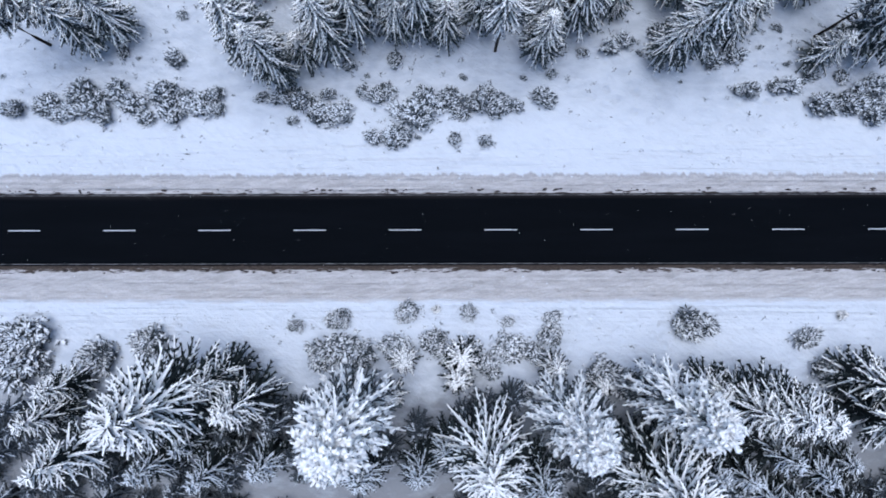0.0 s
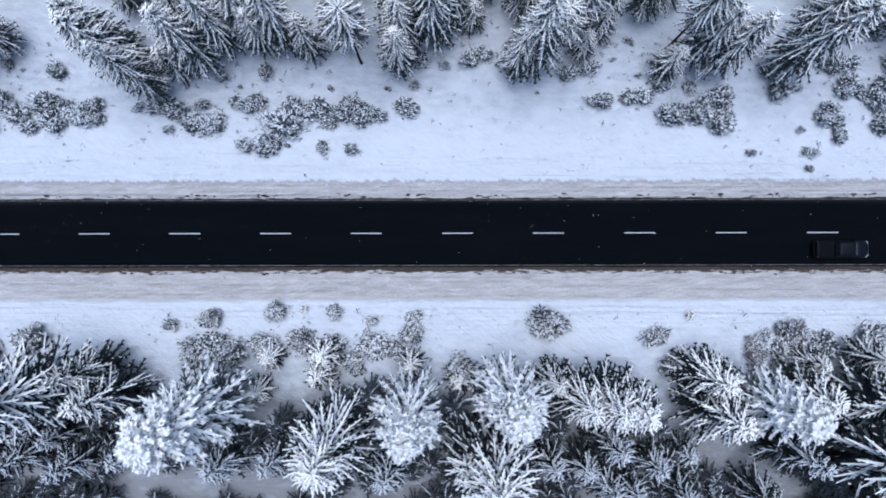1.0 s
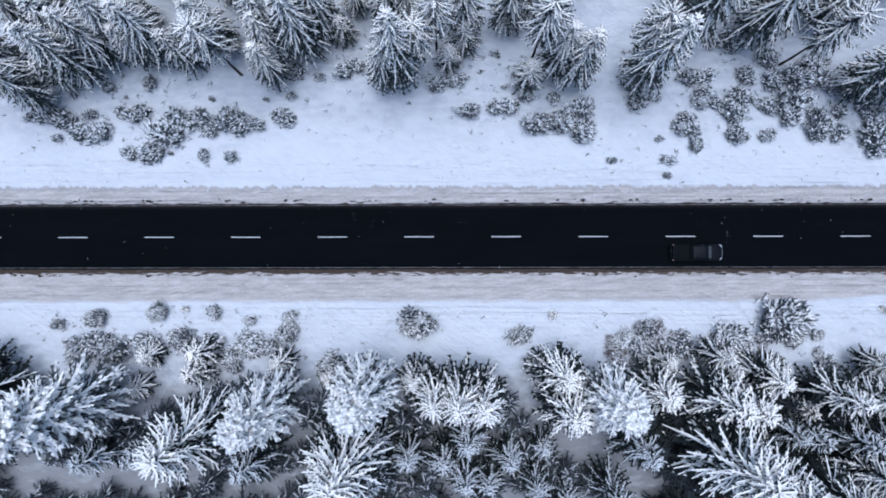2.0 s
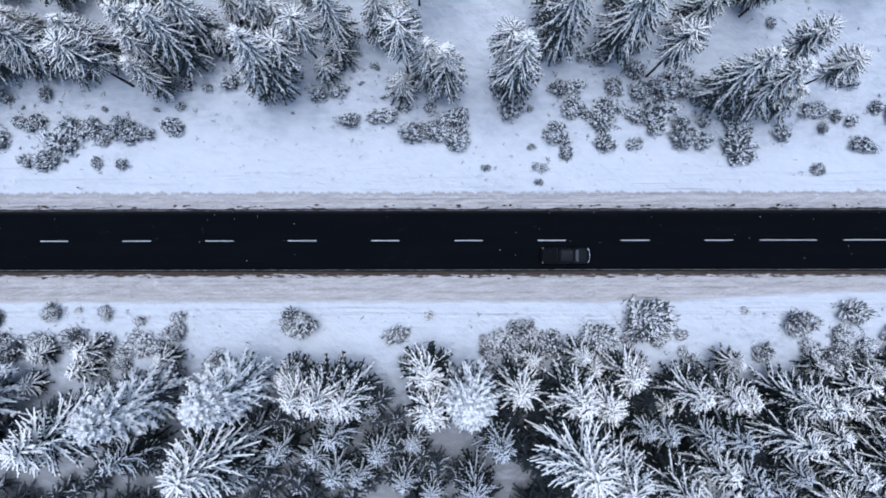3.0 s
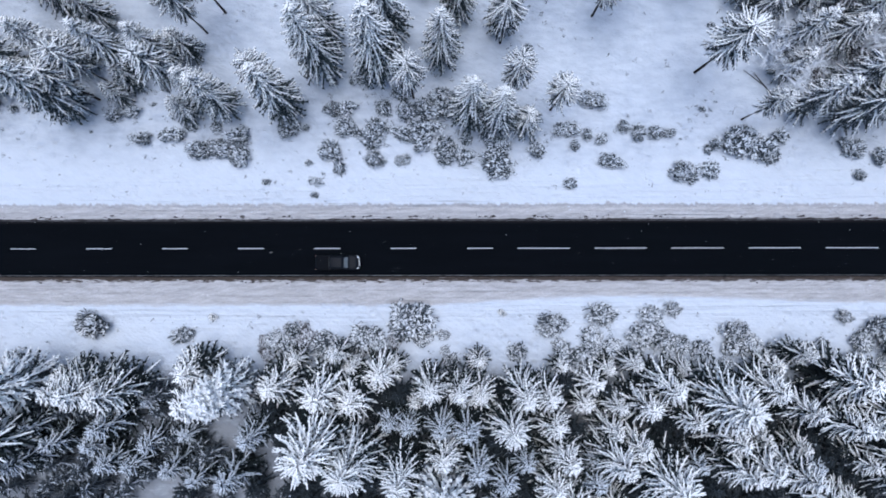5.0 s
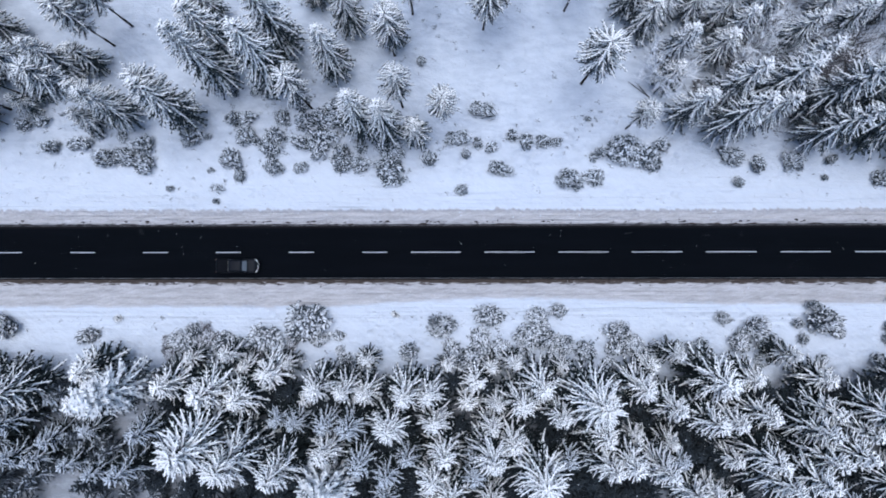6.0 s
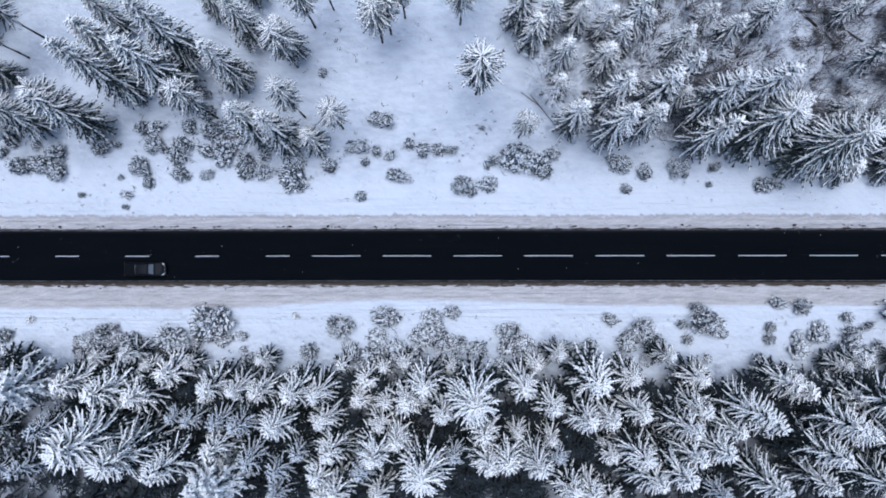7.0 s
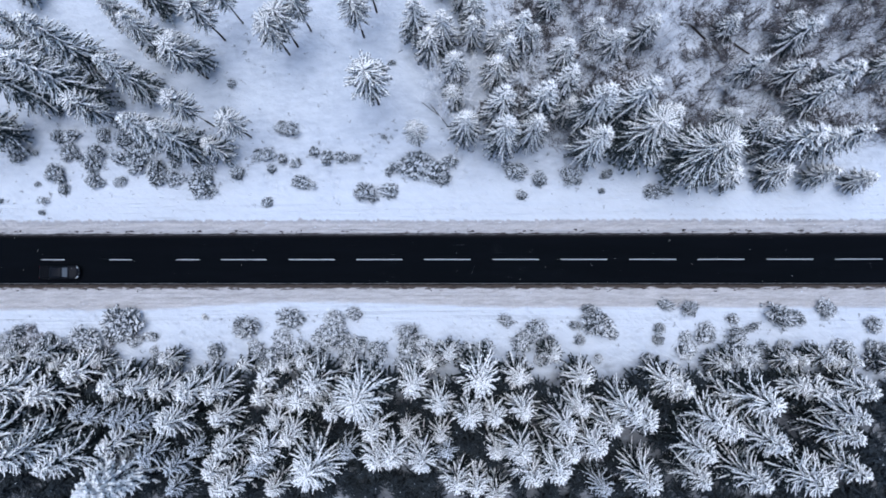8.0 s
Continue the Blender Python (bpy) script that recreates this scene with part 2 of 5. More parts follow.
# ---- mesh helpers ----
class Shape:
    """Collects vertices and faces for one mesh."""

    def __init__(self):
        self.v, self.f = [], []

    def tube(self, pts, rad, sides=3, flat=1.0, spin=0.0, closed=True):
        base, n = len(self.v), len(pts)
        for i, p in enumerate(pts):
            a, c = pts[max(i - 1, 0)], pts[min(i + 1, n - 1)]
            t = (c - a)
            t.normalize()
            s = t.cross(Vector((0, 0, 1)))
            if s.length < 1e-3:
                s = Vector((1, 0, 0))
            s.normalize()
            u = s.cross(t)
            for k in range(sides):
                w = spin + 2 * math.pi * k / sides
                self.v.append(tuple(p + s * (rad[i] * math.cos(w)) + u * (rad[i] * flat * math.sin(w))))
        for i in range(n - 1):
            for k in range(sides):
                a, b = base + i * sides + k, base + i * sides + (k + 1) % sides
                self.f.append((a, b, b + sides, a + sides))
        if closed:
            self.f.append(tuple(base + k for k in reversed(range(sides))))
            self.f.append(tuple(base + (n - 1) * sides + k for k in range(sides)))

    def cone(self, p, q, r, sides=3, flat=1.0, mid=None, spin=0.0):
        """A finger from p to its point q, thickest at mid."""
        base = len(self.v)
        t = q - p
        s = t.cross(Vector((0, 0, 1)))
        if s.length < 1e-4:
            s = Vector((1, 0, 0))
        s.normalize()
        u = s.cross(t).normalized()
        m = p.lerp(q, 0.45) if mid is None else mid
        for c, rr in ((p, r * 0.6), (m, r)):
            for k in range(sides):
                w = spin + 2 * math.pi * k / sides
                self.v.append(tuple(c + s * (rr * math.cos(w)) + u * (rr * flat * math.sin(w))))
        self.v.append(tuple(q))
        for k in range(sides):
            a, b = base + k, base + (k + 1) % sides
            self.f.append((a, b, b + sides, a + sides))
            self.f.append((a + sides, b + sides, base + 2 * sides))

    def spindle(self, p, m, q, r, flat=0.8, spin=-1.5708):
        """A three-sided finger from p over its thickest place m to q."""
        base = len(self.v)
        t = q - p
        s = t.cross(Vector((0, 0, 1)))
        if s.length < 1e-4:
            s = Vector((1, 0, 0))
        s.normalize()
        u = s.cross(t).normalized()
        self.v.append(tuple(p))
        for k in range(3):
            w = spin + 2 * math.pi * k / 3
            self.v.append(tuple(m + s * (r * math.cos(w)) + u * (r * flat * math.sin(w))))
        self.v.append(tuple(q))
        for k in range(3):
            a, b = base + 1 + k, base + 1 + (k + 1) % 3
            self.f += [(base, b, a), (a, b, base + 4)]

    def petal(self, p, q, half):
        """A slim ridged finger from p to q, seen from above."""
        n = len(self.v)
        t = q - p
        w = t.cross(Vector((0, 0, 1)))
        w = w.normalized() * half if w.length > 1e-5 else Vector((half, 0, 0))
        m = p.lerp(q, 0.58) - Vector((0, 0, 0.6 * half))
        self.v += [tuple(p), tuple(m - w), tuple(q), tuple(m + w)]
        self.f += [(n, n + 3, n + 2), (n, n + 2, n + 1)]

    def blade(self, a, b, tip):
        n = len(self.v)
        self.v += [tuple(a), tuple(b), tuple(a.lerp(b, 0.5) + tip)]
        self.f.append((n, n + 1, n + 2))

    def blob(self, c, rx, ry, rz, rnd, rings=3, segs=6):
        base = len(self.v)
        self.v.append((c[0], c[1], c[2] + rz))
        for i in range(1, rings + 1):
            th = math.pi * i / (rings + 1)
            for k in range(segs):
                ph = 2 * math.pi * (k + 0.5 * i) / segs
                j = rnd.uniform(0.8, 1.15)
                self.v.append((c[0] + rx * j * math.sin(th) * math.cos(ph), c[1] + ry * j * math.sin(th) * math.sin(ph), c[2] + rz * math.cos(th)))
        self.v.append((c[0], c[1], c[2] - rz))
        for k in range(segs):
            self.f.append((base, base + 1 + k, base + 1 + (k + 1) % segs))
        for i in range(rings - 1):
            for k in range(segs):
                a, b = base + 1 + i * segs + k, base + 1 + i * segs + (k + 1) % segs
                self.f.append((a, a + segs, b + segs, b))
        last = base + 1 + rings * segs
        for k in range(segs):
            self.f.append((last, last - segs + (k + 1) % segs, last - segs + k))

    def box(self, x0, y0, z0, x1, y1, z1):
        b = len(self.v)
        self.v += [(x0, y0, z0), (x1, y0, z0), (x1, y1, z0), (x0, y1, z0), (x0, y0, z1), (x1, y0, z1), (x1, y1, z1), (x0, y1, z1)]
        self.f += [tuple(b + i for i in q) for q in ((0, 3, 2, 1), (4, 5, 6, 7), (0, 1, 5, 4), (1, 2, 6, 5), (2, 3, 7, 6), (3, 0, 4, 7))]

    def loft(self, rings, caps=True):
        """Skins rings of points that have equal counts."""
        b, n = len(self.v), len(rings[0])
        for r in rings:
            self.v += [tuple(p) for p in r]
        for i in range(len(rings) - 1):
            for k in range(n):
                a, c = b + i * n + k, b + i * n + (k + 1) % n
                self.f.append((a, c, c + n, a + n))
        if caps:
            self.f.append(tuple(b + k for k in reversed(range(n))))
            self.f.append(tuple(b + (len(rings) - 1) * n + k for k in range(n)))

    def mesh(self, name, mat, smooth=False):
        me = bpy.data.meshes.new(name)
        me.from_pydata(self.v, [], self.f)
        me.materials.append(mat)
        if smooth:
            me.polygons.foreach_set("use_smooth", [True] * len(me.polygons))
        me.update()
        return me


def part(name, shape, mat, parent, label="", smooth=False):
    data = shape if isinstance(shape, bpy.types.Mesh) else shape.mesh(name, mat, smooth)
    ob = new(name, data)
    ob.parent = parent
    if label:
        tagged(ob, label)
    return ob


# ---- ground ----
def fbm(x, y, s, o=3):
    return noise.fractal(Vector((x * s, y * s, 3.7)), 1.0, 2.0, o)


def smooth01(v, a, b):
    t = min(max((v - a) / (b - a), 0.0), 1.0)
    return t * t * (3 - 2 * t)


def ground_z(x, y):
    """Height of the snow surface."""
    if y > 0:
        bank = 0.02 + 0.20 * smooth01(y, 3.55, 4.3) + 0.10 * smooth01(y, 4.3, 4.9) - 0.12 * smooth01(y, 5.2, 6.5)
        rough = 0.10 * smooth01(y, 3.6, 4.2) * (1 - smooth01(y, 5.0, 5.6)) * fbm(x, y * 1.5, 1.3)
        roll = (0.22 * fbm(x, y, 0.11) + 0.07 * fbm(x, y, 0.6) + 0.035 * fbm(x, y, 1.6)) * smooth01(y, 5.5, 10)
        ridge = 0.035 * math.sin(y * 4.2 + 0.8 * fbm(x, 0, 0.15)) * smooth01(y, 5, 5.6) * (1 - smooth01(y, 7.0, 9.0))
        return bank + rough + roll + ridge
    y = -y
    lip = 6.75 + 0.25 * fbm(x, 0, 0.25) - min(max((x - 63.0) / 17.0, 0.0), 1.0) + 0.65 * min(max((x - 92.0) / 18.0, 0.0), 1.0)
    flat = 0.02 + 0.07 * smooth01(y, 3.7, 4.4) + 0.04 * smooth01(y, 3.8, 4.5) * fbm(x * 0.6, y * 1.6, 1.1) * (1 - smooth01(y, 6.6, 7.4))
    step = 0.22 * smooth01(y, lip - 0.25, lip + 0.2) - 0.10 * smooth01(y, lip + 0.4, lip + 2.0)
    roll = (0.25 * fbm(x, -y, 0.12) + 0.13 * fbm(x, -y, 0.5)) * smooth01(y, 7.2, 9.5)
    return flat + step + roll


def axis_steps(lo, hi, fine, far):
    out = list(np.arange(lo, hi + fine * 0.5, fine))
    s, a, b = fine * 2, out[0], out[-1]
    while b < far:
        s *= 1.6
        a, b = a - s, b + s
        out = [a] + out + [b]
    return out


def build_ground():
    xs = axis_steps(-62, 182, 0.7, 2500)
    ys = [v for v in axis_steps(-44, 46, 0.5, 2500) if abs(v) > 9.6]
    ys = sorted(ys + list(np.arange(-9.6, -3.29, 0.15)) + [-3.28, 3.44] + list(np.arange(3.5, 9.61, 0.15)))
    verts, faces = [], []
    for y in ys:
        for x in xs:
            verts.append((x, y, ground_z(x, y) if abs(y) > 3.45 or y < -3.29 else -0.03))
    nx = len(xs)
    for j in range(len(ys) - 1):
        for i in range(nx - 1):
            a = j * nx + i
            faces.append((a, a + 1, a + nx + 1, a + nx))
    me = bpy.data.meshes.new("ground")
    me.from_pydata(verts, [], faces)
    me.materials.append(M_GROUND)
    me.polygons.foreach_set("use_smooth", [True] * len(me.polygons))
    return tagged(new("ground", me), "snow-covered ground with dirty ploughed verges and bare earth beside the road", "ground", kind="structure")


ground = build_ground()


def build_road():
    s = Shape()
    xs = axis_steps(-62, 182, 4.0, 2500)
    prof = [(-3.40, -0.10), (-3.34, 0.035), (-1.7, 0.065), (0.0, 0.085), (1.7, 0.070), (3.42, 0.040), (3.50, -0.10)]
    s.loft([[(x, y + 0.03 * fbm(x, y, 0.4) * (abs(y) > 3), z) for y, z in prof] for x in xs])
    ob = new("road", s.mesh("road", M_ASPHALT))
    tagged(ob, "straight two-lane road of dark wet asphalt, cleared of snow", "road", kind="structure")
    # broken centre line: 3 m strokes, then 6 m warning strokes, every 9 m
    for k in range(-6, 28):
        end = -2.0 + 9 * (k - 4)
        length = 3.05 if k <= 12 else 6.1
        d = Shape()
        d.box(-length / 2, -0.046, 0, length / 2, 0.046, 0.006)
        st = part("lane_stroke", d, M_PAINT, ob)
        st.location = (end - length / 2, 0, 0.0835)
    for name, y, w in (("edge_line", -3.17, 0.06), ("edge_line", 3.30, 0.06)):
        e = Shape()
        for x in np.arange(-62, 182, 2.0):
            e.box(x, y - w / 2, 0.036 if y < 0 else 0.036, x + 1.9995, y + w / 2, 0.050)
        part(name, e, M_WORN, ob, "worn white edge line half lost under grit")
    return ob


road = build_road()


# ---- trees ----
def conifer(seed, h, r, low, top_load, low_load, fat, step, boughs, kind="spruce", spare=False, clods=0):
    """Trunk, foliage and snow of one conifer, standing at the origin. top_load, low_load: how many of its boughs carry snow at the
    tip of the crown and at its foot; fat: how thick the snow lies; clods: pillows of snow on each laden bough."""
    rnd = random.Random(seed)
    trunk, leaf, snow = Shape(), Shape(), Shape()
    up = Vector((0, 0, 1))
    bend = [Vector((rnd.uniform(-1, 1) * 0.012 * h * i / 5, rnd.uniform(-1, 1) * 0.012 * h * i / 5, 0)) for i in range(6)]
    tr = 0.011 * h + 0.035
    trunk.tube([Vector((0, 0, h * i / 5.2 - 0.3)) + bend[i] for i in range(6)], [tr * (1 - 0.16 * i) for i in range(6)], 5 if spare else 7)
    leaf.cone(Vector((0, 0, h - 0.7)), Vector((0, 0, h + 0.05)), 0.12)
    snow.cone(Vector((0, 0, h - 0.55)), Vector((0, 0, h + 0.12)), 0.15 * fat)
    spruce, broad, thick_snow = kind == "spruce", kind == "broad", fat > 1.3
    core, inner = [], []
    for i in range(6):
        u = i / 5
        core.append(Vector((rnd.uniform(-0.05, 0.05) * r, rnd.uniform(-0.05, 0.05) * r, h - 0.9 - (h - low - 1.0) * u)))
        inner.append(r * (0.04 + (0.24 * math.sin(math.pi * min(u + 0.06, 1.0)) if kind == "pine" else 0.34 * u ** 0.8)) * rnd.uniform(0.85, 1.15))
    leaf.tube(core, inner, 6)
    z, az = h - 0.12, rnd.uniform(0, 6)
    while z > low:
        u = (h - z) / (h - low)
        if spruce:
            prof = min(1.0, 0.20 + 0.95 * u ** 0.64) * (1 - 0.18 * smooth01(u, 0.82, 1.0))
        elif broad:
            prof = min(1.0, 0.26 + 0.86 * u ** 0.55) * (1 - 0.25 * smooth01(u, 0.75, 1.0))
        else:
            prof = 0.34 + 0.72 * math.sin(math.pi * min(u * 0.85 + 0.08, 1.0)) ** 0.8
        count = max(4, int(round(boughs * (0.8 if u < 0.1 else 1.0) + rnd.uniform(-0.6, 0.6))))
        # the boughs of one whorl stand in the gaps of the one above, so that they line up in ribs down the crown
        az += math.pi / count + rnd.uniform(-0.06, 0.06)
        for k in range(count):
            if rnd.random() < 0.06 + 0.08 * u:
                continue
            a = az + 2 * math.pi * k / count + rnd.uniform(-0.9, 0.9) / count
            ln = r * prof * rnd.uniform(0.84, 1.10)
            rise = math.radians((46 - 58 * min(u * 1.5, 1.0) if kind != "pine" else 36 - 40 * u) + rnd.uniform(-9, 9))
            sag = (0.40 if spruce else 0.30) * rnd.uniform(0.6, 1.3)
            zz = z + rnd.uniform(-0.5, 0.5) * step
            out = Vector((math.cos(a), math.sin(a), 0))
            side = Vector((-math.sin(a), math.cos(a), 0))
            wob, cs, sn = rnd.uniform(-0.20, 0.20), math.cos(rise), math.sin(rise)

            def at(q):
                return out * (ln * q * cs) + side * (ln * wob * q * q) + up * (zz + ln * (sn * q - sag * q * q + 0.10 * q ** 4))

            girth = 0.55 + 0.45 * min(ln / 1.5, 1.3)
            load = top_load + (low_load - top_load) * smooth01(u, 0.10, 0.85)
            laden = rnd.random() < load
            p = [at(q) for q in (0.0, 0.30, 0.55, 0.78, 1.0)]
            leaf.tube([p[0], p[2], p[4]], [0.07 * girth, 0.11 * girth, 0.04], 3, 0.6, math.pi / 2, False)
            # side shoots fork off forwards, like the barbs of a feather, longest in the middle of the bough
            sprays = 3 if spare or ln < 1.2 else 4
            for i in range(sprays):
                q = 0.16 + 0.80 * (i + 0.5) / sprays
                g, g2 = at(q), at(min(q + 0.15, 1.05))
                fwd = (g2 - g).normalized()
                w = (0.10 + 0.24 * ln * (1.1 - q) * min(q * 3.0, 1.0)) * rnd.uniform(0.8, 1.15)
                for sg in (-1, 1):
                    if rnd.random() < 0.07:
                        continue
                    tip = (fwd * rnd.uniform(0.75, 1.15) + side * (sg * rnd.uniform(0.5, 0.85)) - up * rnd.uniform(0.0, 0.30)) * w
                    leaf.blade(g, g.lerp(g2, 0.8), tip * 1.12)
                    if rnd.random() < (0.66 if laden else 0.15 + 0.40 * load if not spare else 0.0):
                        lift = up * (0.04 + 0.03 * fat)
                        e = g + tip * rnd.uniform(0.75, 1.08)
                        if thick_snow:
                            snow.spindle(g + lift, g.lerp(e, 0.6) + lift * 1.3, e + lift * 0.7, 0.058 * fat * rnd.uniform(0.7, 1.3), 0.75)
                        else:
                            snow.petal(g + lift, e + lift * 0.7, (0.040 if laden else 0.028) * fat * rnd.uniform(0.75, 1.3))
            if laden:
                lift = up * (0.045 + 0.03 * fat)
                w = 0.090 * girth * fat * rnd.uniform(0.75, 1.2)
                for _ in range(clods):
                    q = rnd.uniform(0.22, 0.98)
                    g = at(q) + side * rnd.uniform(-0.28, 0.28) * min(ln, 1.5) * 0.6 + lift
                    d = (out + side * rnd.uniform(-0.9, 0.9) - up * rnd.uniform(-0.1, 0.4)) * rnd.uniform(0.22, 0.40)
                    snow.spindle(g - d * 0.7, g + up * 0.06, g + d, rnd.uniform(0.11, 0.20), 0.8)
                snow.tube([at(0.10) + lift, p[2] + lift * 1.2, at(1.07) + lift * 0.4], [w * 0.7, w * rnd.uniform(0.85, 1.15), w * 0.35], 3, 0.8, -math.pi / 2, False)
        z -= step * (0.62 + 0.75 * u) * rnd.uniform(0.85, 1.15)
    return trunk, leaf, snow


def kit(seeds, h, r, low, top_load, low_load, fat, step, boughs, m_leaf, m_snow, kind="spruce", spare=False, clods=0):
    """Several individuals of one sort, as (height, radius, part meshes)."""
    out = []
    for q in seeds:
        t, f, w = conifer(q, h, r, low, top_load, low_load, fat, step, boughs, kind, spare, clods)
        out.append((h, r, (("trunk", t.mesh("trunk", M_BARK, True)), ("foliage", f.mesh("foliage", m_leaf)), ("snow", w.mesh("snow", m_snow, True)))))
    return out


def plant(sort, name, x, y, h, r, turn, label, group, category="tree", sink=0.0, squash=(1.0, 1.0)):
    h0, r0, parts = sort
    top = new(name)
    top.matrix_basis = Matrix.Translation((x, y, ground_z(x, y) - sink)) @ Matrix.Rotation(turn, 4, "Z") @ Matrix.Diagonal((r / r0 * squash[0], r / r0 * squash[1], h / h0, 1))
    top.empty_display_size = 0.3
    for n, me in parts:
        child = new(n, me)
        child.parent = top
        if n == "snow":
            tagged(child, kind="stuff")
    return tagged(top, label, category, group)


SOUTH_TALL = kit((11, 12, 13, 14), 14.0, 2.7, 2.2, 1.0, 0.22, 0.96, 0.70, 9.4, M_SPRUCE, M_SNOW)
SOUTH_MID = kit((21, 22, 23, 24, 25, 26), 9.5, 2.1, 1.2, 1.0, 0.30, 0.90, 0.58, 9.4, M_SPRUCE, M_SNOW)
SOUTH_LOW = kit((31, 32, 33, 34), 5.0, 1.5, 0.5, 1.0, 0.36, 0.85, 0.50, 8.0, M_SPRUCE, M_SNOW)
GREY_MID = kit((84, 85, 86, 87), 9.0, 2.0, 1.0, 0.95, 0.2, 0.74, 0.60, 8.4, M_SPRUCE, M_DULL_SNOW)
SAPLINGS = kit((45, 46, 47, 48), 5.0, 1.5, 0.5, 0.30, 0.0, 0.62, 0.58, 7.2, M_THICKET, M_DULL_SNOW, "spruce", True)
SHADED = kit((36, 37, 38), 6.0, 1.5, 0.8, 0.0, 0.0, 0.75, 0.64, 6.4, M_SHADED_NEEDLES, M_DULL_SNOW, "spruce", True)
WHITE_BIG = kit((41, 42, 43), 15.0, 3.5, 2.4, 1.0, 0.32, 1.32, 0.66, 10.5, M_SPRUCE, M_SNOW, "broad")
CLOTTED = kit((81, 82, 83), 15.0, 3.5, 2.4, 1.0, 0.6, 1.65, 0.62, 8.8, M_FROSTED, M_SNOW, "broad", False, 9)
NORTH_TALL = kit((51, 52, 53, 54), 13.0, 2.4, 1.7, 1.0, 0.50, 0.96, 0.56, 11.0, M_GREEN, M_SNOW)
NORTH_LOW = kit((61, 62, 63, 64), 7.0, 1.8, 0.5, 1.0, 0.50, 0.78, 0.50, 9.5, M_GREEN, M_SNOW)
NORTH_WHITE = kit((55, 56, 57), 11.0, 2.2, 1.0, 1.0, 0.42, 0.94, 0.58, 9.8, M_FROSTED, M_SNOW)
NORTH_BROAD = kit((58, 59), 14.0, 4.1, 0.8, 1.0, 0.34, 1.0, 0.50, 13.0, M_GREEN, M_SNOW, "broad")
PINES = kit((71, 72, 73, 74), 12.0, 2.0, 5.6, 1.0, 0.6, 0.86, 0.55, 9.6, M_FROSTED, M_SNOW, "pine")

SPRUCE_SOUTH_1 = [
    (-34.2, -16.1, 8, 1.8), (-33.2, -13.7, 7, 1.6), (-29.6, -18.2, 13, 2.5), (-25.2, -18.3, 6, 1.6), (-25, -20.3, 8, 1.8), (-22.2, -18.6, 6.5, 1.6),
    (-21.9, -13.7, 16.4, 3.6), (-19.7, -20.5, 9, 1.8), (-19, -12.6, 10.5, 2), (-16.7, -14.5, 11.3, 2.2), (-15.2, -20, 8, 1.8), (-7.6, -15.4, 17.6, 4.3),
    (-6.8, -20.7, 8.2, 2.1), (-4.7, -15.1, 3.2, 1.3), (-3.5, -11.9, 3.5, 1.3), (-1.9, -20.2, 9, 1.8), (0.3, -18.7, 7, 1.6),
    (1.3, -13.4, 4.5, 1.5), (1.8, -11.5, 4.4, 1.6), (3.6, -18, 15.2, 3.2), (8.2, -21, 10, 2.1), (10, -12.3, 4.5, 1.2), (10.3, -15.4, 16.5, 3.3),
]
SPRUCE_SOUTH_2 = [
    (14.5, -14.2, 2.7, 1.3), (15.3, -20.2, 11.3, 2.2), (17.3, -20.2, 15.3, 3.5), (18.8, -14.3, 16.1, 3.4), (19.3, -22.7, 9, 1.8), (19.9, -19.1, 7, 1.6),
    (22.7, -20.8, 7.8, 1.8), (23.3, -13.8, 7.1, 1.7), (25.2, -14.8, 11.5, 2.3), (26, -21.5, 6.2, 1.8), (27.3, -14.8, 12.2, 2.6), (28, -23.2, 7, 1.8),
    (28.1, -17.1, 6.3, 1.7), (28.2, -19, 8.7, 2), (29.5, -15.3, 11.2, 2.5), (30.3, -23.6, 6.3, 1.6), (31.1, -17.2, 3.9, 1.4),
    (32.2, -21.2, 6.7, 1.7), (34.8, -23.9, 7, 1.6), (35.6, -20.7, 4.6, 1.5), (37.2, -13.3, 8.4, 2.4),
]
SPRUCE_SOUTH_3 = [
    (37.6, -24.8, 7, 1.6), (37.7, -16.3, 10, 2.6), (41.3, -15.1, 13.5, 3.3), (41.8, -24.2, 9.6, 2), (44.2, -19.7, 10.1, 2), (46.2, -14.8, 8.6, 2.4),
    (51.2, -19.9, 15.8, 3.6), (51.4, -15.3, 11.3, 2.8), (54.4, -16.1, 9.2, 2.6), (54.8, -21.7, 14.9, 2.9), (57.2, -13.8, 6.9, 2.2), (58.5, -18.7, 7.7, 1.8),
    (59.9, -22.6, 15, 2.5), (60.4, -19, 8, 1.8), (61.1, -17, 5, 1.2), (61.9, -23.9, 7, 1.6), (62.9, -15.1, 9.4, 2.1),
    (63.9, -19, 9.2, 2), (64.3, -21.4, 11.4, 2.2), (64.2, -25.4, 14.5, 3.3), (66, -15.3, 9.1, 1.9),
]
SPRUCE_SOUTH_4 = [
    (66.6, -19.1, 10, 2.1), (67.7, -23, 9.8, 2.2), (68.1, -15.8, 7.8, 1.9), 
    (70.4, -27.3, 8, 1.8), (70.7, -24.5, 9.1, 2), (71.2, -18.7, 12.1, 2.4), (72.7, -15.5, 10.7, 2.2), (72.9, -22.7, 8, 1.8),
    (75.2, -15.8, 9.5, 2), (75.6, -27.4, 8, 1.8), (75.7, -24.7, 10.1, 2.2), (75.9, -18.8, 8.9, 2), 
    (77, -22, 10.6, 2.2), (77.3, -13.2, 4.5, 1.2), (77.7, -26.2, 10.9, 2.3), (79.6, -17.1, 5.7, 1.6), (80.2, -24.7, 8.6, 2),
]
